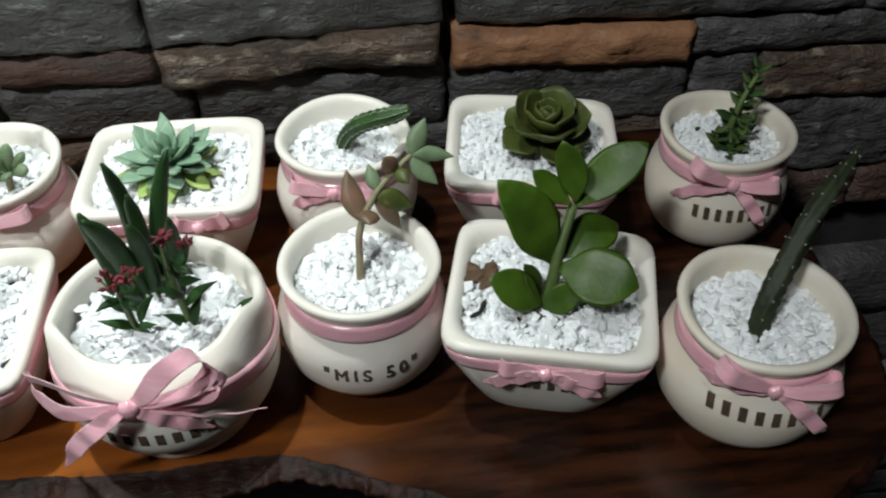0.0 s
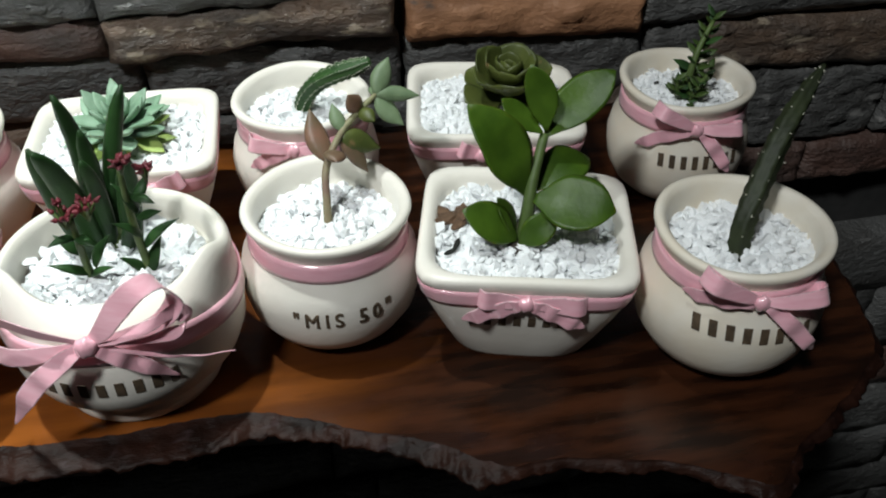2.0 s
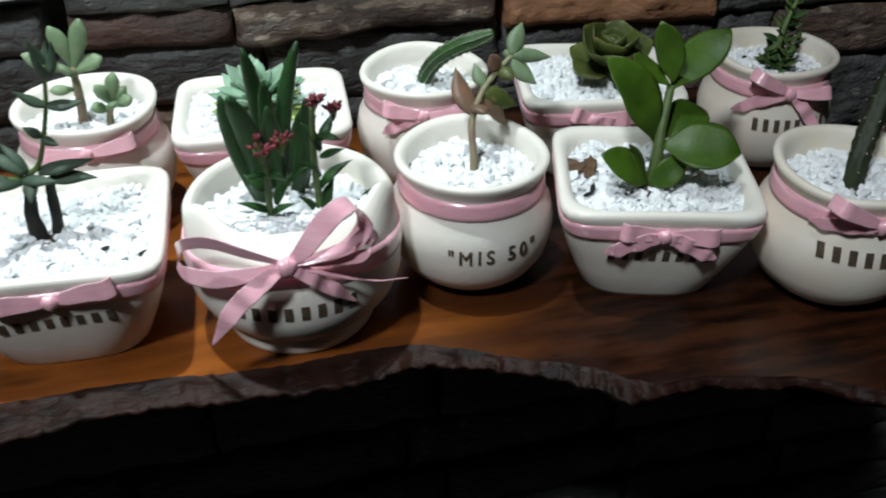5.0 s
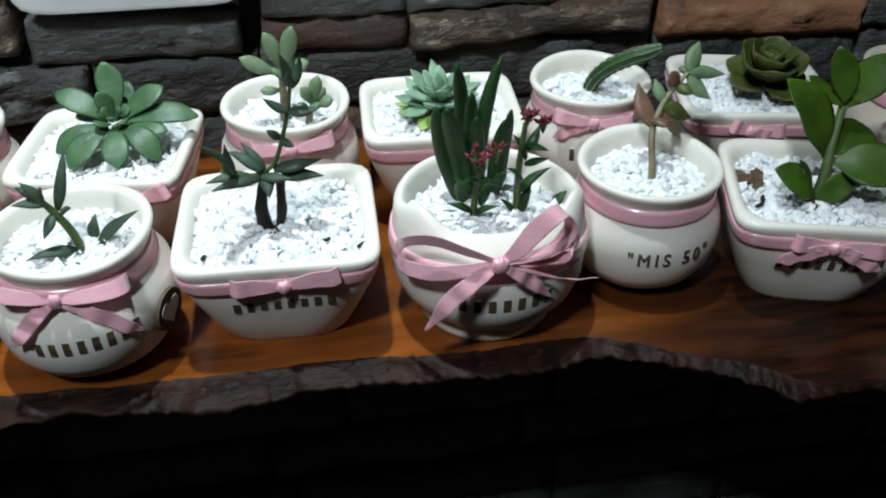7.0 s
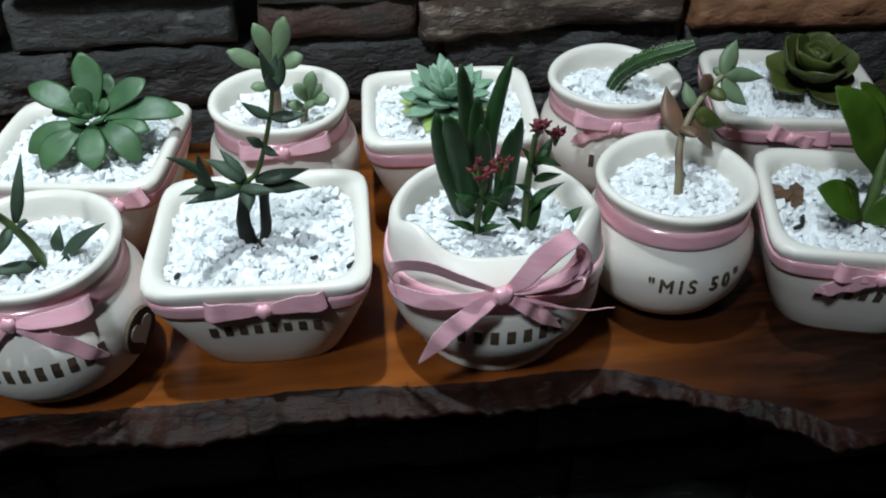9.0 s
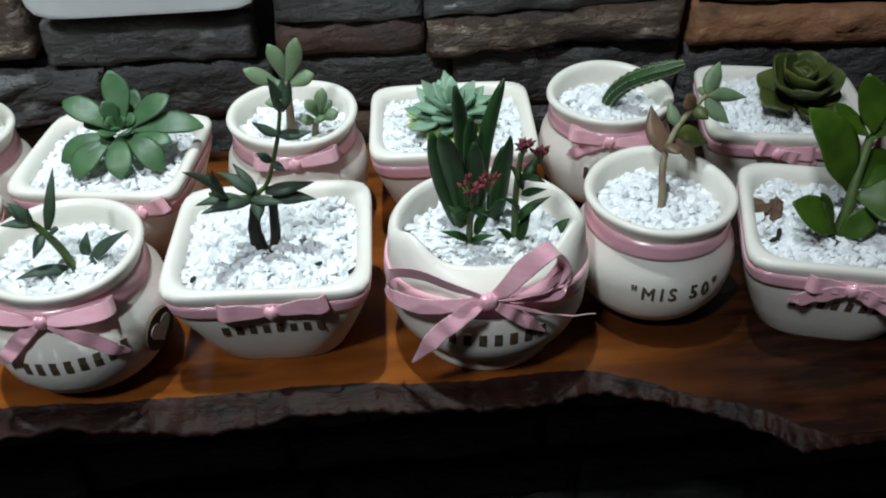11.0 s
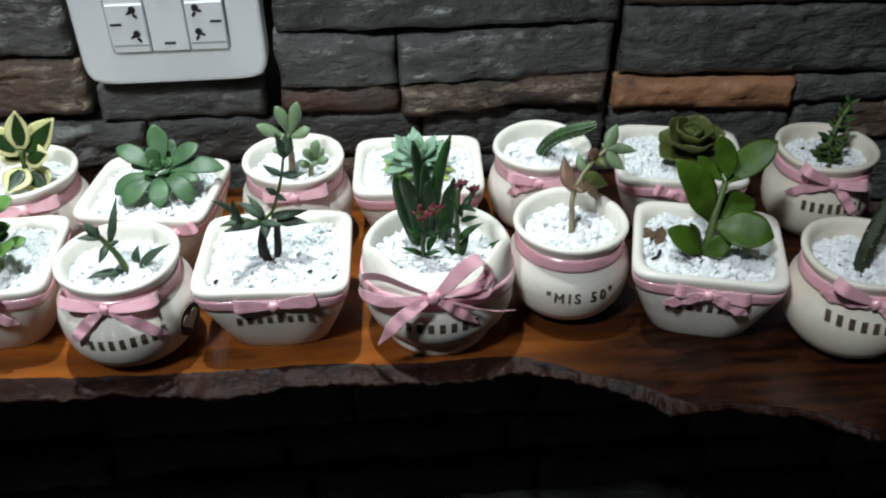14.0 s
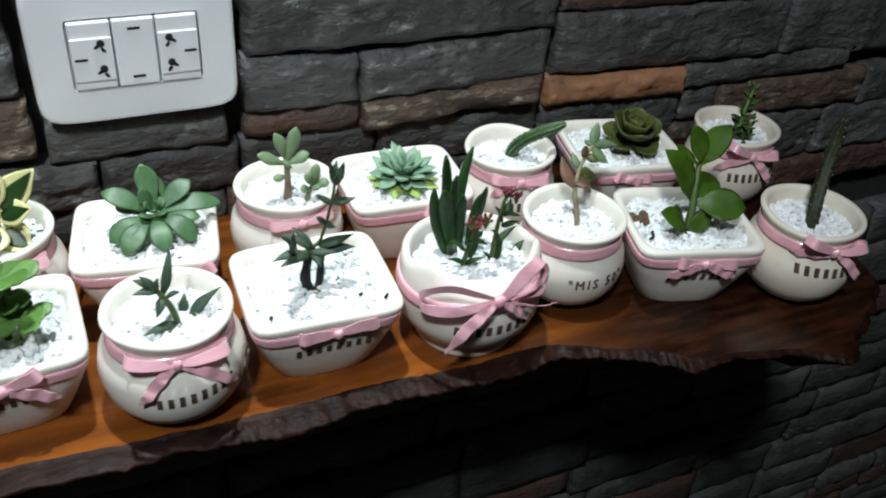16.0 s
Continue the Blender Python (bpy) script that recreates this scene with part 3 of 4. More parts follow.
# ---- the socket ----
def wall_socket():
    m = pose(-0.1885, 0.3225, 0.1088, 0, 0, 0) @ Matrix.Diagonal((0.945, 1, 0.965, 1))
    thing = empty("wall_socket", m, "white plastic double wall socket plate with three modules", "socket")
    rings = []
    for a, b, y in ((0.0502, 0.0366, 0.008), (0.0502, 0.0366, -0.0040), (0.0499, 0.0363, -0.0050), (0.0492, 0.0356, -0.0057), (0.0480, 0.0344, -0.0061), (0.0320, 0.0182, -0.0063), (0.0318, 0.0180, -0.0030)):
        rings.append([Vector((p.x, y, p.y)) for p in ring(a, b, 0, 40 if a < 0.04 else 9)])
    v, f = loft(rings)
    link("plate", v, f, PLASTIC, thing, smooth=False)
    for i in (-1, 0, 1):
        bm = bmesh.new()
        box(bm, i * 0.0208 - 0.0100, i * 0.0208 + 0.0100, -0.0082, -0.002, -0.0172, 0.0172, 0.0009)
        mod = part("module", bm, PLASTIC, thing, smooth=False)
        if i:
            bm = bmesh.new()
            box(bm, i * 0.0208 - 0.0098, i * 0.0208 + 0.0098, -0.0093, -0.008, -0.0125, 0.0095, 0.0005)
            part("socket_face", bm, PLASTIC, mod, smooth=False)
            for zc in (0.0055, -0.0075):
                for dx, dz, r, sq, rot in ((-0.0006, 0.0012, 0.0019, 1.0, 0), (-0.0026, -0.0004, 0.0015, 0.5, 25), (0.0004, -0.0022, 0.0016, 0.5, -50)):
                    bm = bmesh.new()
                    bmesh.ops.create_cone(bm, cap_ends=True, segments=14, radius1=r, radius2=r, depth=0.0008,
                                          matrix=Matrix.Translation((i * 0.0208 - i * 0.005 - i * dx, -0.0093, zc + dz)) @ Matrix.Rotation(radians(rot * i), 4, "Y") @ Matrix.Diagonal((1, 1, sq, 1)) @ Matrix.Rotation(radians(90), 4, "X"))
                    part("pin_hole", bm, HOLE, mod, "black pin hole", smooth=False)
            bm = bmesh.new()
            box(bm, i * 0.0208 + i * 0.0055 - 0.003, i * 0.0208 + i * 0.0055 + 0.003, -0.0096, -0.0090, -0.0016, -0.0004)
            part("mark", bm, HOLE, mod, smooth=False)
        else:
            for zc in (0.0125, -0.0125):
                bm = bmesh.new()
                box(bm, -0.003, 0.003, -0.0085, -0.0078, zc - 0.0006, zc + 0.0006)
                part("mark", bm, HOLE, mod, smooth=False)
    return thing


wall_socket()

# ---- the pots, front row from the east ----
W, CR = "white glazed ceramic", "cream ceramic"
std_bars = dict(z=0.0245, u0=0.0, length=0.036, height=0.0052)
round_pot(0.1240, 0.1692, -4, "cream bellied round pot with pink bow holding a spotted cactus stem", 0.0270, 0.0294, seed=3, mat=STAINED_WARM,
          bow_spec=dict(loops=[(-0.0165, 0.0085, 0.002, 0.0016), (0.0185, -0.0005, 0.002, 0.0022)], tails=[(-0.0205, -0.002, 0.001), (0.0185, -0.0195, 0.001)], u0=-0.004), bars=dict(std_bars, z=0.0282, tilt=-0.06, u0=-0.004, length=0.040))
square_pot(0.0634, 0.1938, -16, "cream square tapered pot with pink bow holding a broad-leaved plant", seed=4,
           bow_spec=dict(loops=[(-0.0140, 0.0015, 0.002, 0.0026), (0.0175, 0.000, 0.002, 0.0022)], tails=[(-0.019, -0.0075, 0.001), (0.018, -0.009, 0.001)]), bars=dict(z=0.0224, u0=0, length=0.036, height=0.0044))
round_pot(0.0016, 0.2075, 0, "white bellied round pot with plain pink ribbon and stamped lettering", 0.0267, 0.0293, 0.0478, seed=5,
          text=dict(text='"MIS 50"', z=0.0208, size=0.0076, u0=0.0005, tilt=0.02))
square_pot(-0.1351, 0.2068, -2, "white square tapered pot with flat pink bow holding a grey-green succulent", 0.0348, 0.0314, seed=6,
           bow_spec=dict(loops=[(-0.017, 0.001, 0.002), (0.018, 0.0035, 0.003)], tails=[], u0=0.002), bars=dict(z=0.0224, u0=0.001, length=0.036, height=0.0044, tilt=0.03))
heart_pot = round_pot(-0.2013, 0.1960, 4, "white bellied round pot with pink bow, imprint and small heart", 0.0268, 0.0308, 0.0505, seed=7,
          bow_spec=dict(loops=[(-0.018, 0.0025, 0.002, 0.002), (0.019, 0.0005, 0.003, 0.0022)], tails=[(-0.016, -0.015, 0.001), (0.0225, -0.0165, 0.001)], u0=-0.003), bars=dict(std_bars, u0=0.003, tilt=0.06))
square_pot(-0.2680, 0.216, 2, "white square tapered pot with pink bow holding a bright green plant", seed=8,
           bow_spec=dict(loops=[(-0.014, 0.002, 0.003), (0.014, 0.006, 0.003)], tails=[(-0.015, -0.008, 0.001), (0.020, -0.010, 0.002)]), bars=dict(z=0.0224, u0=0, length=0.036, height=0.0044))
# back row from the east
round_pot(0.1468, 0.2594, -6, "cream bellied round pot with pink bow holding a leafy sprig", 0.0258, 0.0276, ry=1.0, seed=9, mat=STAINED_WARM,
          bow_spec=dict(loops=[(-0.0150, 0.0085, 0.002, 0.0016), (0.0155, -0.001, 0.002, 0.002)], tails=[(-0.021, -0.009, 0.001), (0.013, -0.0175, 0.001)], u0=-0.003), bars=dict(std_bars, z=0.0265, length=0.034))
square_pot(0.0738, 0.2737, -11, "cream square tapered pot with pink bow holding a dark green rosette", 0.0337, 0.0299, seed=10,
           bow_spec=dict(loops=[(-0.008, 0.003, 0.004), (0.014, 0.001, 0.003)], tails=[(0.016, -0.004, 0.001)], u0=-0.006))
round_pot(0.0004, 0.2768, 0, "white round pot with pink bow holding a curved finger cactus", 0.0259, 0.0280, 0.048, seed=11,
          bow_spec=dict(loops=[(-0.014, 0.003, 0.003), (0.014, 0.001, 0.003)], tails=[(-0.016, -0.008, 0.001), (0.015, -0.006, 0.001)], u0=-0.005), bars=dict(std_bars, length=0.032))
square_pot(-0.0650, 0.2770, -3, "white square tapered pot with pink bow holding a pointed rosette", 0.0338, 0.0292, seed=12,
           bow_spec=dict(loops=[(-0.008, 0.003, 0.003), (0.010, 0.004, 0.003)], tails=[], u0=0.012))
round_pot(-0.1293, 0.2752, 0, "white round pot with flat pink bow holding a pale jade succulent", 0.0261, 0.0290, seed=13,
          bow_spec=dict(loops=[(-0.014, 0.001, 0.002), (0.015, 0.002, 0.002)], tails=[], u0=0.001))
square_pot(-0.2000, 0.2680, -9, "white square tapered pot with pink ribbon holding a broad green rosette", 0.0335, 0.0300, seed=14,
           bow_spec=dict(loops=[(-0.009, 0.002, 0.003), (0.010, 0.005, 0.003)], tails=[], u0=0.020))
round_pot(-0.2650, 0.276, 4, "white round pot with pink bow holding a variegated plant", 0.0265, 0.0295, seed=15,
          bow_spec=dict(loops=[(-0.013, 0.001, 0.003), (0.014, 0.002, 0.003)], tails=[], u0=0.004))
# the scooped pot
def scooped_pot():
    m = pose(-0.0615, 0.1960, 0, 0, 0, 0)
    thing = empty("scooped_pot", m, "white ceramic pot with scooped front lip and large pink bow", "plant pot", POTS)
    rows = [(0, 0.0238), (0.0012, 0.0249), (0.0042, 0.0249), (0.0056, 0.0242), (0.0095, 0.0280), (0.015, 0.0325), (0.021, 0.0346), (0.028, 0.0350), (0.034, 0.0345), (0.040, 0.0338), (0.0435, 0.0335), (0.0462, 0.0332), (0.0478, 0.0322), (0.0484, 0.0310)]
    inner = [(0.0478, 0.0298), (0.0455, 0.0290), (0.040, 0.0290), (0.033, 0.0285)]
    sh = Shape([(z, r, r, 2.0) for z, r in rows[:10]])

    def lip(z, r):
        out = []
        for j in range(SEG):
            w = 2 * math.pi * j / SEG
            away = abs(((w + math.pi / 2 + math.pi) % (2 * math.pi)) - math.pi)
            front = max(0.0, math.cos(away)) ** 2.2
            peak = math.exp(-((away - 1.12) / 0.30) ** 2)
            f = min(1.0, max(0.0, (z - 0.024) / 0.024))
            g = min(1.0, max(0.0, (z - 0.036) / 0.012))
            rr = r * (1 - 0.25 * front * g * g - 0.02 * peak * g)
            out.append(Vector((rr * math.cos(w), rr * math.sin(w), z + f * (0.0062 * peak - 0.0004 * front ** 2 - 0.0006))))
        return out

    v, f = loft([lip(z, r) for z, r in rows] + [lip(z, r) for z, r in inner])
    link("body", v, f, CERAMIC, thing)
    rb = ribbon_band(thing, sh, 0.0345, 0.0068, 0.0007, wave=lambda w: 0.0055 * max(0, -math.sin(w)) ** 2 - 0.001)
    # the large bow, in millimetres: loops that stand open, two tails and a loose thread
    knot = (-66, 160, 46)
    upper, lower, slant, cross = (0, -1.6, 5.0), (0, 1.8, 5.2), (4.0, -2.6, -3.2), (2.4, 2.6, 3.4)
    o = Vector((-61.5, 197, 0))

    def lay(name, pts, widths, taper, n=44):
        satin(name, strip([(Vector(q) - o) * 0.001 for q in pts], [Vector(w) * 0.001 for w in widths], n=n, widths=taper), rb)

    lay("bow_loop", [knot, (-76, 160, 51.5), (-86, 163.5, 54), (-93, 170, 51), (-96.5, 176, 43.5), (-95, 173, 38.5), (-88, 165.5, 40.5), (-78, 161, 43.5), (-66, 160.5, 45.5)],
        [upper, upper, upper, upper, lower, lower, lower, lower, lower], [0.35, 0.8, 1, 1, 1, 1, 1, 0.85, 0.35])
    lay("bow_loop", [knot, (-61, 158.5, 51), (-56, 158, 58), (-50, 159, 63), (-45, 162.5, 61.5), (-42.5, 163.5, 54), (-47, 161.5, 49), (-55, 160.5, 47), (-66, 160.5, 46)],
        [slant, slant, slant, slant, slant, slant, slant, slant, slant], [0.35, 0.9, 1.15, 1.1, 1, 1, 0.9, 0.8, 0.35])
    lay("bow_loop", [knot, (-58, 158.5, 48), (-50, 159, 50), (-43.5, 162, 51), (-40.5, 163.5, 48), (-43, 162, 44.5), (-51, 160.5, 45), (-66, 160.5, 45.5)],
        [cross, cross, cross, cross, cross, cross, cross, cross], [0.35, 0.8, 1, 1, 1, 1, 0.8, 0.35])
    lay("ribbon_tail", [knot, (-74, 157.5, 42), (-82, 157, 35), (-90, 160, 21)], [slant, slant, slant, slant], [0.4, 0.9, 1.0, 0.95, 0.12])
    lay("ribbon_tail", [knot, (-61, 158.5, 43), (-55, 160, 36.5), (-46, 165, 25)], [cross, cross, cross, cross], [0.4, 0.9, 1.0, 0.9, 0.1])
    lay("thread", [knot, (-52, 159.5, 40), (-41, 162.5, 34), (-30, 166, 30.5)], [cross, cross, cross, cross], [0.3, 0.22, 0.10, 0.05])
    bm = bmesh.new()
    bmesh.ops.create_uvsphere(bm, u_segments=16, v_segments=10, radius=1, matrix=Matrix.Translation((Vector((-66, 159, 45.8)) - o) * 0.001) @ Matrix.Diagonal((0.0030, 0.0022, 0.0032, 1)))
    for q in bm.verts:
        q.co.z += 0.0004 * math.sin(q.co.x * 2600)
    part("knot", bm, RIBBON, rb)
    imprint_bars(thing, sh, z=0.0255, u0=-0.003, length=0.040, height=0.0052, tilt=0.02)
    soil(thing, 0.0275, 0.0255, 2, 0.0375)
    gravel(m @ pose(0, 0.002, 0), 0.0272, 0.0245, 2, 0.0390, 1300, 21, mound=0.0025)
    return thing


scooped_pot()

# ---- the plants ----
def leaf_skin(name, colour, dark, rough=0.42, amount=0.4, edge=None, spec=0.4, scale=110, sub=0.05):
    return material(name, colour, rough, dark=dark, scale=scale, bump=0.12, bump_scale=600, per_object=0.14, spec=spec, sub=sub, spot_colour=edge, spot_scale=160, spot_at=0.66)


GREEN_DARK = leaf_skin("dark_finger_leaf", (0.022, 0.062, 0.016), (0.010, 0.032, 0.009), 0.42, spec=0.28)
GREEN_BROAD = leaf_skin("glossy_green_leaf", (0.056, 0.112, 0.010), (0.032, 0.072, 0.006), 0.40, spec=0.35, sub=0.12)
GREEN_MID = leaf_skin("mid_green_leaf", (0.078, 0.165, 0.068), (0.045, 0.110, 0.045), 0.42)
GREEN_FRESH = leaf_skin("fresh_green_leaf", (0.13, 0.27, 0.06), (0.08, 0.18, 0.04), 0.4)
GREEN_SEA = leaf_skin("bluish_green_leaf", (0.29, 0.43, 0.31), (0.17, 0.30, 0.19), 0.5)
GREEN_LIME = leaf_skin("lime_leaf", (0.34, 0.44, 0.13), (0.22, 0.33, 0.08), 0.45)
GREEN_OLIVE = leaf_skin("olive_rosette_leaf", (0.092, 0.112, 0.026), (0.055, 0.072, 0.017), 0.46, edge=(0.17, 0.12, 0.05))
GREEN_GREY = leaf_skin("grey_green_leaf", (0.058, 0.095, 0.058), (0.028, 0.050, 0.030), 0.6)
GREEN_JADE = leaf_skin("pale_jade_leaf", (0.21, 0.29, 0.165), (0.13, 0.20, 0.10), 0.48, edge=(0.30, 0.24, 0.15))
GREEN_CACTUS = leaf_skin("cactus_skin", (0.038, 0.10, 0.024), (0.016, 0.05, 0.012), 0.55)
CACTUS_DARK = leaf_skin("dark_cactus_skin", (0.040, 0.054, 0.022), (0.020, 0.028, 0.011), 0.6)
RUST = leaf_skin("reddish_succulent_leaf", (0.22, 0.115, 0.075), (0.14, 0.10, 0.06), 0.4)
STEM_PALE = leaf_skin("pale_stem", (0.24, 0.24, 0.13), (0.17, 0.11, 0.08), 0.55)
STEM_GREEN = leaf_skin("green_stem", (0.11, 0.17, 0.05), (0.07, 0.11, 0.03), 0.5)
STEM_BLACK = leaf_skin("blackened_stem", (0.022, 0.024, 0.018), (0.010, 0.010, 0.009), 0.8)
CREAM_LEAF = leaf_skin("cream_leaf", (0.72, 0.68, 0.36), (0.62, 0.60, 0.27), 0.4)
DARK_BLAZE = leaf_skin("dark_leaf_blaze", (0.02, 0.055, 0.012), (0.012, 0.035, 0.008), 0.35)
FLOWER = leaf_skin("crimson_bud", (0.17, 0.022, 0.032), (0.075, 0.010, 0.016), 0.5)
SPINE = material("pale_spine", (0.75, 0.73, 0.62), 0.6, scale=400, amount=0.2)
BARKCHIP = material("brown_bark_chip", (0.16, 0.09, 0.05), 0.85, scale=220, amount=0.5, bump=0.6, bump_scale=500)

OVAL = [0.30, 0.62, 0.86, 0.98, 1.0, 0.94, 0.80, 0.58, 0.30, 0.04]
SPOON = [0.22, 0.34, 0.48, 0.64, 0.82, 0.96, 1.0, 0.92, 0.66, 0.10]
LANCE = [0.45, 0.72, 0.92, 1.0, 0.96, 0.84, 0.66, 0.46, 0.24, 0.03]
FINGER = [0.75, 0.90, 0.98, 1.0, 1.0, 0.98, 0.93, 0.84, 0.66, 0.18]


def leaf_mesh(a, b, width, thick, up, curl=0.0, profile=OVAL, trough=0.0, side=0.0):
    """A fleshy leaf from its base to its tip, all in millimetres. curl bows it along up, trough folds it, side bends it sideways."""
    a, b, up = Vector(a) * 0.001, Vector(b) * 0.001, Vector(up)
    width, thick = width * 0.0005, thick * 0.0005
    d = b - a
    length = d.length
    d.normalize()
    across = d.cross(up)
    if across.length < 1e-3:
        across = d.cross(Vector((1, 0.2, 0.1)))
    across.normalize()
    nrm = across.cross(d).normalized()
    n, sides = 14, 10
    rings = []
    for i in range(n + 1):
        s = i / n
        f = s * (len(profile) - 1)
        k = min(int(f), len(profile) - 2)
        w = profile[k] + (profile[k + 1] - profile[k]) * (f - k)
        c = a + d * length * s + nrm * curl * length * 4 * s * (1 - s) + across * side * length * 4 * s * (1 - s)
        t = thick * (w ** 0.7 if w > 0.1 else w)
        w *= 1 + 0.06 * noise.noise(c * 150)
        c = c + nrm * width * 0.16 * noise.noise(c * 90)
        r = []
        for j in range(sides):
            q = 2 * math.pi * j / sides
            x, y = math.cos(q), math.sin(q)
            r.append(c + across * width * w * x + nrm * (t * y + trough * width * w * (x * x)))
        rings.append(r)
    return loft(rings)


LEAF_RND = random.Random(77)


class Plant:
    def __init__(self, name, base, label, category="succulent"):
        self.base = Vector(base) * 0.001
        self.thing = empty(name, Matrix.Translation(self.base), label, category)

    def add(self, name, shape, mat, label="", parent=None):
        v, f = shape
        return link(name, [p - self.base for p in v], f, mat, parent or self.thing, label)

    def leaf(self, a, b, width, thick, up=(0, -0.4, 1), mat=GREEN_MID, **more):
        more["side"] = more.get("side", 0) + LEAF_RND.uniform(-0.05, 0.05)
        more["curl"] = more.get("curl", 0) + LEAF_RND.uniform(-0.035, 0.035)
        width *= LEAF_RND.uniform(0.9, 1.08)
        return self.add("leaf", leaf_mesh(a, b, width, thick, up, **more), mat)

    def stem(self, points, radii, mat=STEM_GREEN, sides=8, n=14, wobble=0.0, name="stem"):
        return self.add(name, tube([Vector(p) * 0.001 for p in points], [r * 0.001 for r in radii], sides, n, wobble), mat)


def rosette(name, centre, label, rings, mats, profile, lean=(0, 0, 1), seed=1, thick=2.2, trough=0.18, droop=0.0, stalk=5):
    """Leaves in whorls round a heart. rings: number, length, width, rise in degrees, height over the heart."""
    p = Plant(name, (centre[0], centre[1], centre[2] - stalk), label)
    rnd = random.Random(seed)
    c = Vector(centre)
    turn = Vector((0, 0, 1)).rotation_difference(Vector(lean)).to_matrix()
    p.stem([c - Vector((0, 0, stalk)), c - Vector((0, 0, stalk * 0.5)), c], [2.2, 2.0, 1.4], STEM_GREEN)
    off = 0.0
    for k, (count, length, width, rise, high) in enumerate(rings):
        off += 2.399
        for i in range(count):
            w = off + 2 * math.pi * i / count + rnd.uniform(-0.14, 0.14)
            e = radians(rise + rnd.uniform(-6, 6))
            ln = length * rnd.uniform(0.9, 1.08)
            out = Vector((math.cos(w), math.sin(w), 0))
            d = turn @ (out * math.cos(e) + Vector((0, 0, 1)) * math.sin(e))
            a = c + turn @ (out * 1.2 + Vector((0, 0, high)))
            up = turn @ (Vector((0, 0, 1)) * math.cos(e) - out * math.sin(e))
            p.leaf(a, a + d * ln, width * rnd.uniform(0.92, 1.06), thick, up, mats[k] if isinstance(mats, list) else mats, curl=-0.05 + droop, trough=trough, profile=profile)
    return p


# sprig with pointed leaves in the heart-stamped pot
p = Plant("crassula_sprig", (-197.5, 193, 39.5), "dark green crassula cutting with pointed leaves", "succulent")
p.stem([(-197.5, 193, 39.5), (-199.5, 193, 50), (-203.5, 192, 60), (-207, 191.5, 65)], [1.5, 1.4, 1.2, 0.8], STEM_GREEN)
for a, b, w in (((-202, 194, 58), (-196.6, 200.6, 77), 4.6), ((-204, 192, 62), (-214, 190, 63.5), 4.2), ((-205, 192, 63), (-210.5, 193, 70), 4.0), ((-205, 192, 62), (-203.5, 189.5, 70), 3.6),
                ((-203, 192, 58), (-206.5, 187, 52), 4.4), ((-206, 192, 64), (-213, 195, 67), 3.6), ((-201, 193, 57), (-196, 188, 62), 3.6)):
    p.leaf(a, b, w, 1.8, mat=GREEN_GREY, profile=LANCE, curl=0.06)
for a, b, w in (((-197, 190.5, 43.5), (-213, 184, 46.5), 5.2), ((-193, 194, 43), (-178.5, 197.5, 53), 5.4), ((-195, 198, 43), (-193, 201, 51), 4.2), ((-198, 186, 42), (-200, 182.5, 43.5), 3.4)):
    p.leaf(a, b, w, 1.6, mat=GREEN_GREY, profile=LANCE, curl=0.10)

# grey-green branching succulent
p = Plant("branching_succulent", (-137, 205, 33.5), "grey-green branching succulent with blackened stems", "succulent")
p.stem([(-138, 204, 33.5), (-140, 205, 43), (-138, 205, 54), (-136.5, 204, 60)], [2.6, 2.4, 1.7, 1.2], STEM_BLACK, wobble=0.1)
p.stem([(-134.5, 205, 33.5), (-133, 205, 43), (-132, 205, 55), (-128, 204, 58)], [2.0, 1.8, 1.5, 1.0], STEM_BLACK, wobble=0.1)
p.stem([(-136.5, 204, 59.5), (-132.5, 204, 64), (-127.5, 206, 79), (-125, 207, 92)], [0.9, 0.75, 0.7, 0.6], STEM_GREEN, n=18)
p.stem([(-137, 204, 58), (-145, 200, 61), (-150, 196, 66)], [1.1, 0.9, 0.7], STEM_GREEN)
for a, b, w in (((-146, 199, 62), (-155, 188, 80), 5.0), ((-147, 198, 63), (-147.5, 194, 77), 4.2), ((-142, 201, 60), (-156, 198, 60.5), 5.2), ((-139, 202, 58), (-154, 194, 60), 5.4), ((-137, 202, 58), (-136, 194, 55), 5.0),
                ((-138, 203, 60), (-149, 208, 66), 4.6), ((-134, 204, 60), (-117.6, 204.6, 62), 5.8), ((-131, 204, 57), (-117.5, 202, 57), 5.4), ((-137, 204, 60), (-144, 210, 68), 4.2), ((-138, 201, 59), (-128, 197, 60), 4.6)):
    p.leaf(a, b, w, 2.4, mat=GREEN_GREY, profile=LANCE, curl=0.05)
for a, b, w in (((-130.5, 205, 71), (-134.8, 204, 75), 3.4), ((-130.3, 205, 70.5), (-126, 203, 68.5), 3.4), ((-127.2, 206, 80), (-134.5, 204, 86.5), 4.4), ((-127, 206, 80), (-116.5, 205, 81), 4.4),
                ((-125.2, 207, 88), (-128, 207, 100), 4.0), ((-125.2, 207, 88), (-121.5, 206.5, 99), 4.0), ((-125.2, 207, 88), (-125.5, 202.5, 96), 4.0), ((-125.2, 207, 89), (-123.5, 210, 98), 3.6)):
    p.leaf(a, b, w, 2.0, mat=GREEN_GREY, profile=LANCE, curl=-0.06)

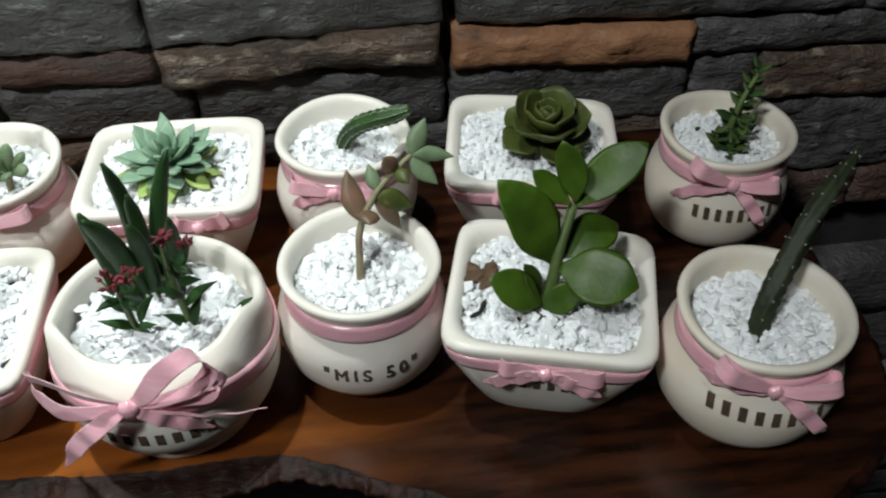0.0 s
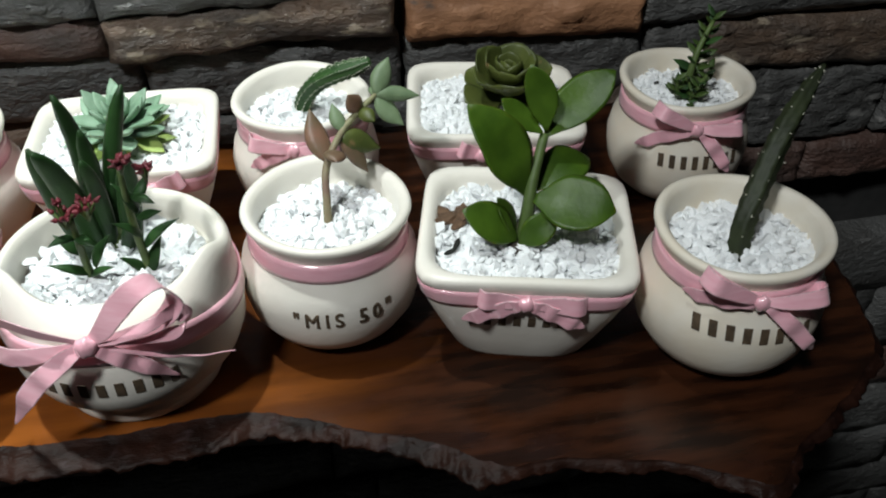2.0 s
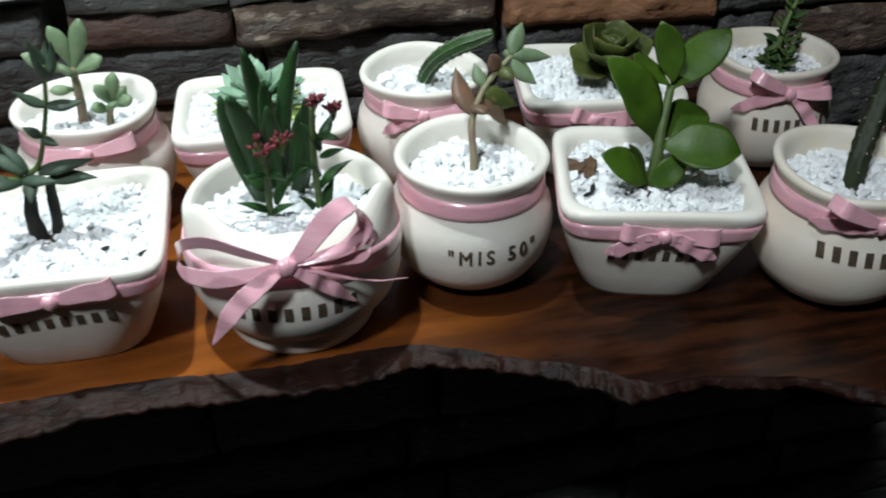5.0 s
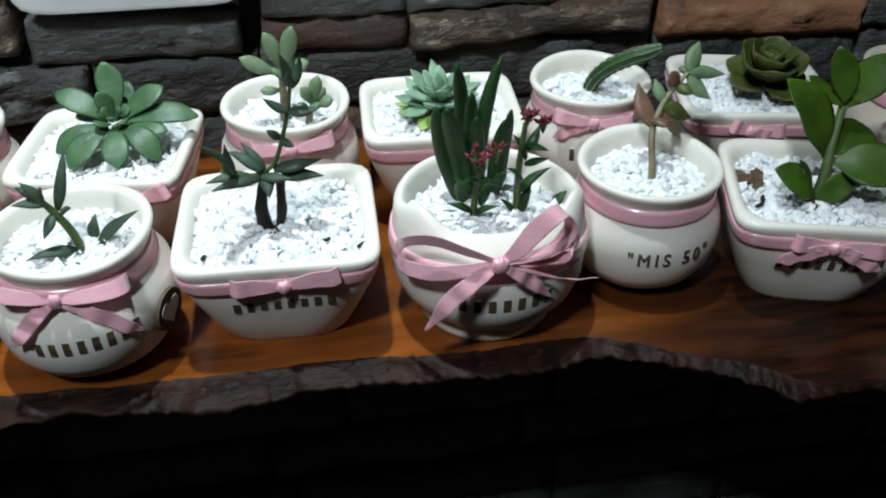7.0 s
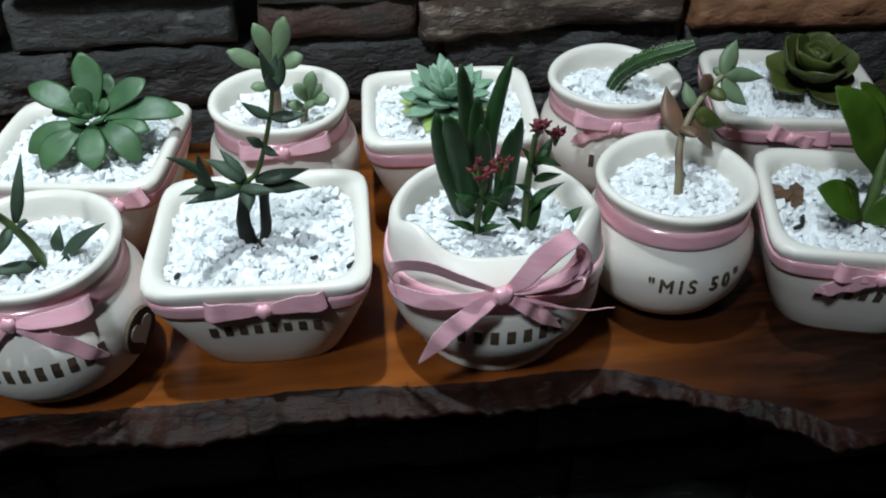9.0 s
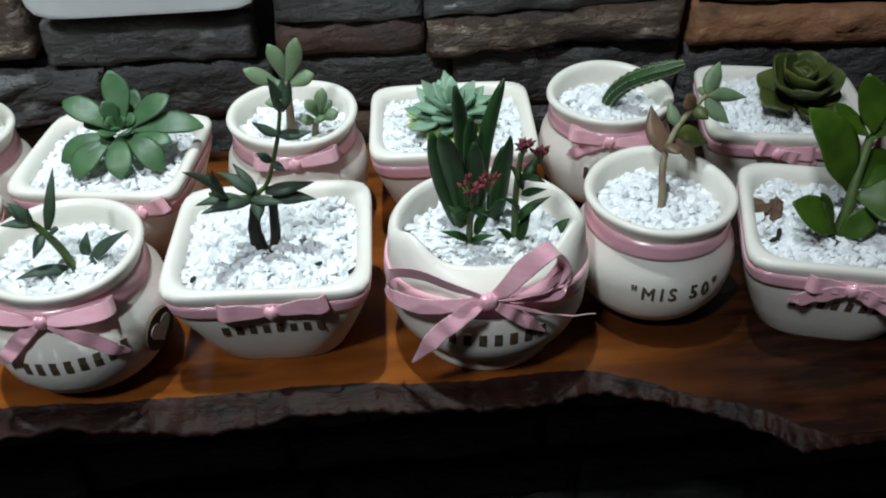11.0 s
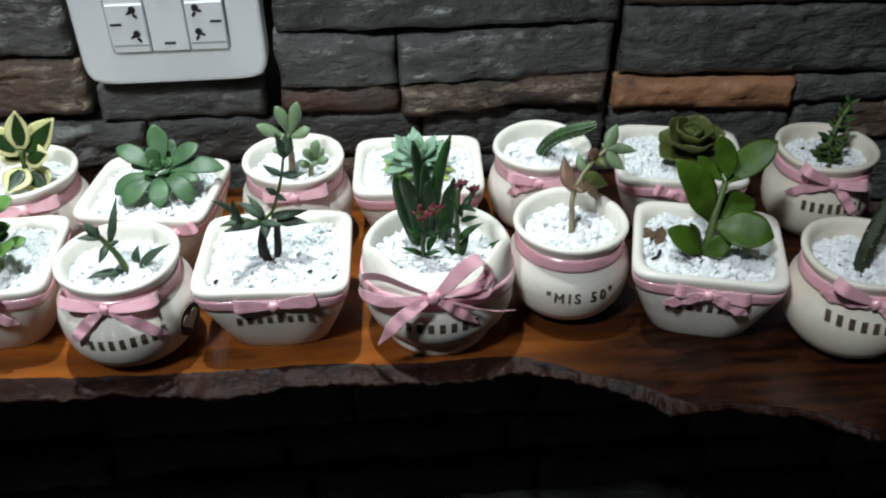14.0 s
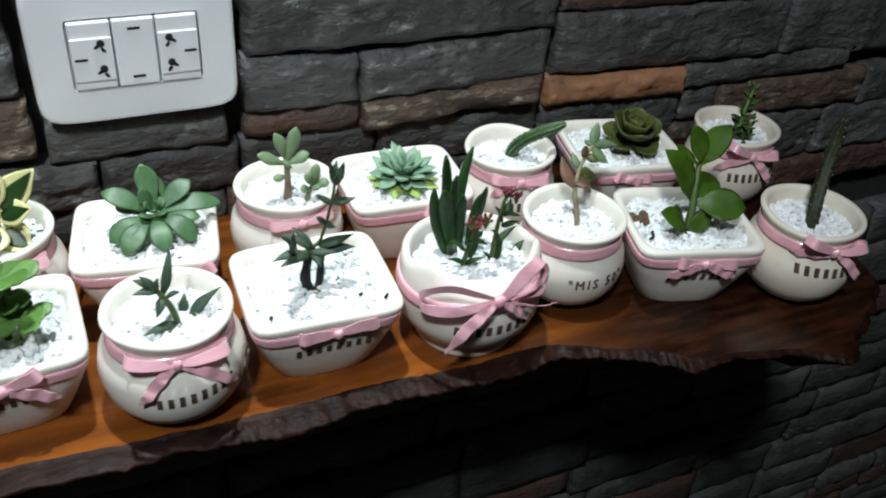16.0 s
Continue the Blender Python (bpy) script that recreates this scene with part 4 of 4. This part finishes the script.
def root_clump(p, x, y, z, r, seed):
    """Damp soil that shows round a stem's foot."""
    bm = bmesh.new()
    bmesh.ops.create_icosphere(bm, subdivisions=3, radius=1, matrix=Matrix.Diagonal((r * 1.2, r, r * 0.42, 1)))
    for v in bm.verts:
        v.co *= 1 + 0.5 * noise.noise(v.co * 0.7 + Vector((seed, 0, 0)))
        v.co = v.co * 0.001 + Vector((x, y, z)) * 0.001 - p.base
    part("root_clump", bm, SOIL, p.thing, "damp black soil round the stem", smooth=False)


root_clump(p, -136.5, 203, 34.6, 5.2, 3)

# finger-leaved plant with crimson buds
p = Plant("flowering_succulent", (-63, 206, 34.5), "dark green finger-leaved succulent with crimson flower clusters", "succulent")
p.stem([(-63, 208, 34), (-63, 209, 40), (-63, 210, 46)], [4.0, 3.6, 2.6], STEM_GREEN)
for a, b, w in (((-69, 204, 39), (-78.5, 207, 77), 6.6), ((-68, 209, 40), (-70, 215, 88.5), 6.4), ((-68, 205, 41), (-76, 201.5, 79), 8.4), ((-62, 211, 41), (-52.7, 222.5, 86), 6.2), ((-65, 210, 42), (-65, 212, 78.5), 5.4),
                ((-64, 207, 42), (-65, 204, 73.5), 6.0), ((-58, 207, 40), (-55, 206, 70), 4.8), ((-57, 205, 39), (-53, 204, 75), 5.2), ((-67, 203, 38), (-72, 197, 53), 5.6), ((-59, 203, 38), (-55, 200, 53), 5.2)):
    p.leaf(a, b, w, w * 0.62, (0, -1, 0.2), GREEN_DARK, profile=FINGER, curl=-0.05)


def buds(p, centre, seed, spread, count):
    rnd = random.Random(seed)
    c = Vector(centre)
    for _ in range(count):
        q = Vector((rnd.gauss(0, 1), rnd.gauss(0, 1), rnd.gauss(0, 0.6)))
        q = c + q.normalized() * spread * rnd.uniform(0.35, 1.0)
        bm = bmesh.new()
        axis = (q - c + Vector((0, 0, 2.0))).normalized().to_track_quat("Z", "Y").to_matrix().to_4x4()
        long = 0.001 * rnd.uniform(1.3, 2.1)
        bmesh.ops.create_cone(bm, cap_ends=True, segments=6, radius1=0.00075, radius2=0.0002, depth=long, matrix=Matrix.Translation(q * 0.001 - p.base) @ axis)
        bmesh.ops.create_icosphere(bm, subdivisions=1, radius=0.00085, matrix=Matrix.Translation(q * 0.001 - p.base - axis.to_3x3() @ Vector((0, 0, long * 0.4))))
        part("bud", bm, FLOWER, p.thing, "crimson flower bud")
        p.stem([c - Vector((0, 0, 5)), (c + q) / 2 - Vector((0, 0, 1.5)), q], [0.4, 0.35, 0.3], STEM_GREEN, sides=5, n=4, name="stalk")


p.stem([(-68, 193, 36), (-68, 189, 52), (-67, 184, 68)], [1.3, 1.1, 0.8], STEM_GREEN)
p.stem([(-52, 194, 36), (-53, 190.5, 60), (-52.5, 187.5, 79)], [1.4, 1.1, 0.8], STEM_GREEN)
buds(p, (-68.5, 184, 70), 1, 4.6, 17)
buds(p, (-62.5, 184, 72), 4, 4.6, 17)
buds(p, (-52, 187, 83.5), 2, 3.4, 15)
buds(p, (-46.5, 187.5, 80), 3, 3.2, 13)
for a, b, w in (((-68, 191, 44), (-78, 189, 50), 3.4), ((-68, 191, 43), (-60, 186, 49), 3.4), ((-68, 187, 60), (-74, 181, 62), 3.2), ((-68, 187, 60), (-62, 181, 60), 3.2), ((-52, 192, 50), (-41, 193, 58), 3.8), ((-51.5, 191, 55), (-58, 187, 63), 3.6),
                ((-51, 190, 62), (-44, 186, 66), 3.4), ((-51, 190, 64), (-56, 190, 74), 3.6), ((-51, 189, 68), (-46, 193, 75), 3.4), ((-53, 192, 40), (-47, 194, 52), 5.0), ((-53, 193, 40), (-59, 190, 49), 4.2), ((-51, 189, 70), (-45, 184, 70), 3.2),
                ((-74, 192, 38), (-80, 188, 42), 3.0), ((-38, 197, 38), (-32.5, 198, 44.5), 4.2), ((-66, 190, 47), (-60, 192, 56), 3.8), ((-69, 190, 52), (-75, 192, 58), 3.8)):
    p.leaf(a, b, w, 1.3, mat=GREEN_DARK, profile=LANCE, curl=0.06)

# leaning plant with reddish leaves
p = Plant("leaning_succulent", (1.5, 203, 39), "leaning succulent with reddish brown and pale green leaves", "succulent")
p.stem([(1.5, 203, 39), (1.8, 206, 47), (3, 213, 56), (9, 221, 63), (16, 227, 67), (22, 231, 70)], [1.5, 1.35, 1.2, 1.1, 1.0, 0.8], STEM_PALE, n=22)
for a, b, w, m in (((4, 215, 57), (0.2, 226, 70), 7.6, RUST), ((6, 217, 59), (6, 209, 60), 8.0, RUST), ((9, 221, 61), (16.5, 217, 50), 6.6, RUST), ((9, 221, 62), (21.5, 221, 56), 7.4, GREEN_OLIVE), ((10, 222, 63), (7.5, 228, 70), 5.4, GREEN_JADE),
                   ((16, 227, 67), (12.5, 225, 74), 6.0, RUST), ((16, 227, 67), (20, 221, 66), 5.6, GREEN_OLIVE), ((22, 231, 70), (27.5, 238, 79), 6.4, GREEN_JADE), ((22, 231, 70), (36, 229, 69), 6.0, GREEN_JADE), ((22, 231, 69), (30, 226, 60.5), 6.4, GREEN_JADE), ((22, 231, 70), (23, 240, 68), 5.0, GREEN_JADE)):
    p.leaf(a, b, w, 3.2, (0.1, -0.8, 0.6), m, profile=OVAL, curl=-0.04)

# broad-leaved plant
p = Plant("broad_leaved_plant", (64, 190, 31.5), "glossy green plant with broad rounded leaves", "plant")
p.stem([(60, 189, 33), (62, 190.5, 44), (64.5, 195, 54), (70, 203, 66)], [2.6, 2.2, 1.8, 1.5], STEM_GREEN, n=16)
for a, b, w, up, c in (((62.5, 194.5, 50), (45, 203, 79), 17.5, (0.35, -0.8, 0.55), 0.05), ((69, 202, 67), (57.5, 209, 76.5), 9.5, (0.5, -0.6, 0.7), -0.06), ((70.5, 203, 67), (66, 209, 87), 9.5, (-0.45, -0.9, 0.35), -0.04),
                       ((70.5, 203, 65.5), (95.5, 214, 79.5), 14.5, (-0.35, -0.55, 0.8), -0.06), ((64, 192, 50), (86.5, 179.5, 50), 19.5, (0.05, -0.55, 0.85), 0.09), ((65, 196, 50), (87, 206, 53.5), 13, (0, -0.4, 0.9), 0.08),
                       ((59, 188, 38), (41, 190.5, 50), 13.5, (0.25, -0.6, 0.8), 0.06), ((59, 190, 38), (53.5, 195, 50), 9.5, (0.7, -0.5, 0.5), 0.0), ((58.5, 186, 37), (70.5, 186.5, 48), 9.5, (-0.2, -0.75, 0.6), 0.05)):
    p.leaf(a, b, w, 1.5, up, GREEN_BROAD, profile=[0.12, 0.34, 0.66, 0.88, 0.98, 1.0, 0.95, 0.80, 0.52, 0.05], curl=c, trough=0.26)
root_clump(p, 60, 189, 35.6, 6.0, 8)
for x, y, z, s, r in ((40, 204, 37.3, 3.6, 0.3), (45, 206, 37.4, 3.2, 1.2), (38.5, 209, 37.0, 2.8, 2.2), (43, 201, 37.0, 2.4, 0.8)):
    bm = bmesh.new()
    bmesh.ops.create_icosphere(bm, subdivisions=2, radius=0.001 * s, matrix=Matrix.Rotation(r, 4, "Z") @ Matrix.Diagonal((1.5, 0.8, 0.5, 1)))
    for v in bm.verts:
        v.co += v.co * 0.35 * noise.noise(v.co * 700 + Vector((x, y, 0)))
    ob = tagged(part("bark_chip", bm, BARKCHIP, smooth=False), "piece of brown bark lying on white gravel", "bark chip")
    ob.matrix_world = pose(x * 0.001, y * 0.001, z * 0.001)


# spotted cactus stem
def ribbed_stem(points, radii, ribs, depth, n=44, flat=1.0):
    path = spline([Vector(q) * 0.001 for q in points], n)
    sides = ribs * 6
    rings = []
    for i, q in enumerate(path):
        d = (path[min(i + 1, n)] - path[max(i - 1, 0)]).normalized()
        a = d.cross(Vector((0.2, 0.9, 0.3))).normalized()
        b = d.cross(a)
        f = i / n * (len(radii) - 1)
        k = min(int(f), len(radii) - 2)
        r = (radii[k] + (radii[k + 1] - radii[k]) * (f - k)) * 0.001
        ring_ = []
        for j in range(sides):
            w = 2 * math.pi * j / sides
            rr = r * (1 + depth * math.cos(ribs * w) + (0.05 + 0.6 * depth) * math.cos(ribs * w) * math.sin(i * 2.1))
            ring_.append(q + (a * math.cos(w) + b * math.sin(w) * flat) * rr)
        rings.append(ring_)
    return loft(rings), path, rings


def cactus(name, base, label, points, radii, ribs, depth, mat, step, length, flat=1.0, tufts=3):
    p = Plant(name, base, label, "cactus")
    shape, path, rings = ribbed_stem(points, radii, ribs, depth, flat=flat)
    p.add("stem", shape, mat)
    rnd = random.Random(len(label))
    pieces = []
    for i in range(2, len(path) - 1, step):
        for k in range(ribs):
            j = k * 6 % len(rings[0])
            o = rings[i][j]
            out = (o - path[i]).normalized()
            for _ in range(tufts):
                d = (out + Vector((rnd.gauss(0, 0.5), rnd.gauss(0, 0.5), rnd.gauss(0, 0.5)))).normalized() * 0.001 * length
                s = d.orthogonal().normalized() * 0.00012
                t = d.cross(s).normalized() * 0.00012
                pieces.append(([o + s, o - s + t, o - s - t, o + d], [(0, 1, 3), (1, 2, 3), (2, 0, 3), (0, 2, 1)]))
            m = 0.00030
            pieces.append(([o + out * m, o + Vector((m, 0, 0)), o - Vector((m, 0, 0)), o + Vector((0, m, 0)), o - Vector((0, m, 0)), o + Vector((0, 0, m)), o - Vector((0, 0, m))],
                           [(0, 1, 3), (0, 3, 5), (0, 5, 2), (0, 2, 4), (0, 4, 6), (0, 6, 1)]))
    tagged(p.add("spine_covering", joined(pieces), SPINE, "tiny pale spines"), kind="stuff")
    return p


cactus("cactus", (121, 165, 38.5), "dark olive tapering cactus stem dotted with pale spines", [(120.5, 164, 38.5), (123, 168, 50), (129, 174, 59), (138, 182, 71), (148, 190, 79), (155.5, 195.5, 84.5)], [2.9, 3.3, 3.4, 3.4, 3.1, 2.3, 0.7], 5, 0.10, CACTUS_DARK, 4, 0.8)
cactus("finger_cactus", (0, 277, 39), "bright green curved finger cactus", [(0, 277, 39), (1, 276.5, 44), (3, 275, 49), (7, 270.5, 55.5), (13, 266, 60.5), (19, 264, 63), (25, 263, 65.5)], [2.7, 3.0, 3.1, 3.15, 3.15, 3.1, 2.9, 1.4], 8, 0.09, GREEN_CACTUS, 1, 0.6, tufts=2)

# leafy sprig in the far pot
p = Plant("leafy_sprig", (144.5, 255, 39), "dark green upright sprig with small oval leaves", "plant")
p.stem([(144.5, 255, 38.5), (145.5, 256, 50), (149, 259, 60), (155, 263, 69)], [1.5, 1.4, 1.2, 0.8], STEM_GREEN)
for foot, tip in (((147, 255, 38.5), (152, 253, 53)), ((142.5, 254, 38.5), (138.5, 252, 51)), ((145, 253, 38.5), (146, 248, 50))):
    p.stem([foot, (Vector(foot) + Vector(tip)) / 2 + Vector((0, 0, 1.5)), tip], [1.1, 1.0, 0.7], STEM_GREEN)
rnd = random.Random(31)
SPRIG = leaf_skin("olive_sprig_leaf", (0.075, 0.125, 0.030), (0.040, 0.075, 0.018), 0.45)
for i in range(58):
    if i < 28:
        s = i / 27
        c = Vector((144.5, 255, 43)).lerp(Vector((156, 264.5, 70)), s)
        ln = (10.5 - 5.0 * s) * rnd.uniform(0.8, 1.1)
    else:
        s = ((i - 28) % 10) / 9
        foot, tip = (((147, 255, 41), (152, 253, 54)), ((142.5, 254, 41), (138.5, 252, 52)), ((145, 253, 41), (146, 248, 51)))[(i - 28) // 10]
        c = Vector(foot).lerp(Vector(tip), s)
        ln = (7.5 - 2.5 * s) * rnd.uniform(0.8, 1.15)
    w = i * 2.4
    d = Vector((math.cos(w), math.sin(w), 0.15 + 0.8 * s)).normalized()
    p.leaf(c, c + d * ln, ln * 0.50, 1.1, mat=SPRIG if i % 3 else GREEN_CACTUS, profile=OVAL, curl=-0.05)

# rosettes
rosette("dark_rosette", (78, 271, 42.5), "olive green cupped rosette succulent", [(5, 18, 16.5, 16, -1), (5, 18.5, 17, 42, 1.5), (4, 15.5, 15, 60, 4), (3, 11.5, 11, 72, 6.5), (3, 7.5, 7, 80, 8)], GREEN_OLIVE, SPOON, lean=(-0.02, -0.22, 1), seed=4, thick=2.2, trough=0.42)
rosette("pointed_rosette", (-65, 274.5, 40.5), "bluish green pointed rosette with lime lower leaves", [(9, 16.5, 7.0, -14, -2), (9, 18.5, 7.4, 0, -0.5), (9, 19.5, 7.6, 14, 1), (8, 17.5, 7.2, 30, 2.5), (6, 13.5, 6.2, 48, 4), (4, 9.5, 4.8, 68, 5)],
        [GREEN_LIME, GREEN_LIME, GREEN_SEA, GREEN_SEA, GREEN_SEA, GREEN_SEA], [0.42, 0.55, 0.68, 0.82, 0.94, 1.0, 0.95, 0.76, 0.42, 0.03], lean=(0.02, -0.10, 1), seed=6, thick=2.2, trough=0.22)
p = rosette("spoon_rosette", (-195.5, 267.5, 47), "mid green rosette with broad spoon-shaped leaves", [(4, 7.5, 6.5, 30, 2), (3, 5, 4.5, 58, 3.5)], GREEN_MID, SPOON, lean=(0.02, -0.2, 1), seed=9, thick=1.8, trough=0.2, stalk=11)
for a, b, w, up, c in (((-195.5, 269, 49), (-197, 280, 68.5), 12.5, (0, -0.95, 0.35), -0.05), ((-198, 269, 49), (-216.5, 277, 58), 12.5, (0.3, -0.6, 0.8), 0.08), ((-193, 269, 49), (-176, 276, 58.5), 13, (-0.3, -0.6, 0.8), 0.02),
                       ((-191, 268, 48.5), (-163.5, 268.5, 48), 13.5, (-0.1, -0.45, 0.9), 0.10), ((-198, 266, 48.5), (-217, 258, 42.5), 13.5, (-0.2, -0.5, 0.85), 0.10), ((-197.5, 265, 48), (-212, 252, 38.5), 12.5, (-0.15, -0.6, 0.8), 0.12),
                       ((-195, 265, 48), (-194, 249, 39), 12.5, (0, -0.6, 0.8), 0.12), ((-193, 265.5, 48), (-179, 253, 38.5), 13, (0.15, -0.6, 0.8), 0.12), ((-196, 268.5, 49), (-200, 271.5, 60), 8.5, (0.4, -0.8, 0.5), -0.04),
                       ((-194, 270, 49), (-190, 283, 58), 11, (0, -0.7, 0.7), -0.04), ((-191, 267, 47), (-175, 261, 46), 8, (0, -0.4, 0.9), 0.08), ((-199, 270, 47), (-211, 279, 48), 10, (0.1, -0.3, 0.9), 0.06)):
    p.leaf(a, b, w * 0.84, 1.8, up, GREEN_MID, profile=[0.26, 0.40, 0.56, 0.74, 0.90, 1.0, 1.0, 0.92, 0.66, 0.12], curl=c, trough=0.16)

# pale jade plant
p = Plant("jade_succulent", (-130, 271, 38.5), "pale jade succulent with two stems", "succulent")
p.stem([(-130.5, 270, 38.5), (-129.5, 270, 52), (-129.5, 271, 64)], [2.0, 1.7, 1.3], STEM_PALE)
p.stem([(-121, 267, 38.5), (-120, 266, 46), (-118, 265, 52)], [1.5, 1.3, 1.0], STEM_PALE)
for a, b, w in (((-129.5, 271, 62), (-144.5, 268, 71.5), 6.2), ((-129.5, 272, 63), (-134.5, 273, 79), 6.8), ((-129.5, 271, 63), (-123.7, 272.5, 81), 6.6), ((-129.5, 271, 62), (-118.5, 269, 67.5), 6.0), ((-129.5, 271, 62), (-132, 263, 67), 6.2), ((-129.5, 272, 62), (-127, 280, 70), 5.6), ((-130, 270, 56), (-138, 266, 58), 4.8),
                ((-118, 265, 50), (-122.5, 263, 60), 5.0), ((-118, 265, 51), (-115.5, 266, 63), 5.2), ((-118, 265, 50), (-110.5, 262, 54), 5.2), ((-119, 266, 48), (-125, 262, 52), 4.6), ((-118, 265, 50), (-117, 258, 54), 4.8), ((-118, 266, 50), (-113, 271, 55), 4.4)):
    p.leaf(a, b, w, 2.8, (0, -0.7, 0.7), GREEN_JADE, profile=SPOON, curl=0.04)

# variegated plant
p = Plant("variegated_plant", (-262, 274, 39), "cream and dark green variegated broad-leaved plant", "plant")
p.stem([(-262, 274, 38.5), (-262, 273, 50), (-261, 272, 62)], [1.8, 1.6, 1.2], STEM_GREEN)
for a, b, w, up in (((-261, 273, 58), (-242, 275, 77), 14, (0.0, -0.8, 0.6)), ((-261, 273, 56), (-246, 267, 62), 13, (0, -0.8, 0.6)), ((-261, 273, 50), (-250, 263, 43), 15, (0.1, -0.8, 0.6)), ((-262, 272, 52), (-268, 258, 46), 14, (0, -0.7, 0.7)), ((-262, 273, 60), (-277, 273, 74), 14, (0, -0.8, 0.6)), ((-261, 273, 62), (-259, 275, 82), 13, (0, -1, 0.2)), ((-262, 275, 55), (-275, 280, 60), 13, (0, -0.5, 0.8))):
    lf = p.leaf(a, b, w, 1.5, up, CREAM_LEAF, profile=OVAL, curl=-0.06, trough=0.12)
    a, b, u = Vector(a), Vector(b), Vector(up).normalized()
    p.add("leaf_blaze", leaf_mesh(a.lerp(b, 0.12) + u * 0.55, a.lerp(b, 0.93) + u * 0.35, w * 0.52, 1.1, up, curl=-0.06, trough=0.10, profile=LANCE), DARK_BLAZE, "dark green blaze", lf)

# bright green plant at the slab's far end
p = Plant("bright_green_plant", (-262, 213, 32), "bright green plant with rounded leaves on upright stems", "plant")
p.stem([(-263, 212, 31.5), (-262, 211, 50), (-260, 208, 68)], [1.8, 1.6, 1.2], STEM_GREEN)
p.stem([(-258, 210, 31.5), (-257, 207, 42), (-256, 205, 50)], [1.4, 1.2, 1.0], STEM_GREEN)
rnd = random.Random(12)
for c, r, k in (((-260, 208, 68), 15, 8), ((-256, 205, 50), 13, 7), ((-262, 211, 54), 13, 6), ((-268, 206, 46), 12, 6)):
    for i in range(k):
        w = i * 2.4 + r
        d = Vector((math.cos(w), math.sin(w), rnd.uniform(0.05, 0.6))).normalized() * r * rnd.uniform(0.8, 1.1)
        p.leaf(c, Vector(c) + d, r * 0.62, 1.8, (0, -0.3, 1), GREEN_FRESH, profile=SPOON, curl=-0.05, trough=0.15)

# heart stamped on a round boss
bm = bmesh.new()
outline = []
for j in range(26):
    w = 2 * math.pi * j / 26
    outline.append(bm.verts.new((0.00034 * 16 * math.sin(w) ** 3, -0.0011, 0.00034 * (13 * math.cos(w) - 5 * math.cos(2 * w) - 2 * math.cos(3 * w) - math.cos(4 * w)))))
face = bm.faces.new(outline)
grown = bmesh.ops.extrude_face_region(bm, geom=[face])
bmesh.ops.translate(bm, verts=[g for g in grown["geom"] if isinstance(g, bmesh.types.BMVert)], vec=(0, 0.0022, 0))
heart = part("heart_imprint", bm, CERAMIC, heart_pot, "small raised heart", smooth=False)
heart.matrix_local = Matrix.Rotation(radians(62), 4, "Z") @ Matrix.Translation((0, -0.0302, 0.0215)) @ Matrix.Rotation(radians(2), 4, "X")
bm = bmesh.new()
bmesh.ops.create_cone(bm, cap_ends=True, segments=32, radius1=0.0078, radius2=0.0076, depth=0.0016, matrix=Matrix.Rotation(radians(90), 4, "X"))
boss = part("imprint_ground", bm, INK, heart_pot, "dark brown round stamp", smooth=False)
boss.matrix_local = Matrix.Rotation(radians(62), 4, "Z") @ Matrix.Translation((0, -0.0302, 0.0215)) @ Matrix.Rotation(radians(2), 4, "X")

# dark crumbs and bits of dried leaf on the chips
for x, y, z, long, turn in ((39.5, 190, 37.6, 3.4, 65), (36.8, 187, 37.4, 2.2, 20), (-107.5, 187, 37.6, 1.9, 40), (-160, 189, 37.3, 1.7, 80), (-118.5, 191, 38.4, 1.5, 10), (139, 268, 42.0, 1.6, 30)):
    bm = bmesh.new()
    bmesh.ops.create_icosphere(bm, subdivisions=2, radius=0.001, matrix=Matrix.Diagonal((long, 0.9, 0.6, 1)))
    for v in bm.verts:
        v.co += v.co * 0.4 * noise.noise(v.co * 900 + Vector((x, y, 0)))
    ob = tagged(part("soil_crumb", bm, STEM_BLACK, smooth=False), "dark crumb of soil on white gravel", "soil crumb", "crumbs on the gravel")
    ob.matrix_world = pose(x * 0.001, y * 0.001, z * 0.001, 0, 0, turn)
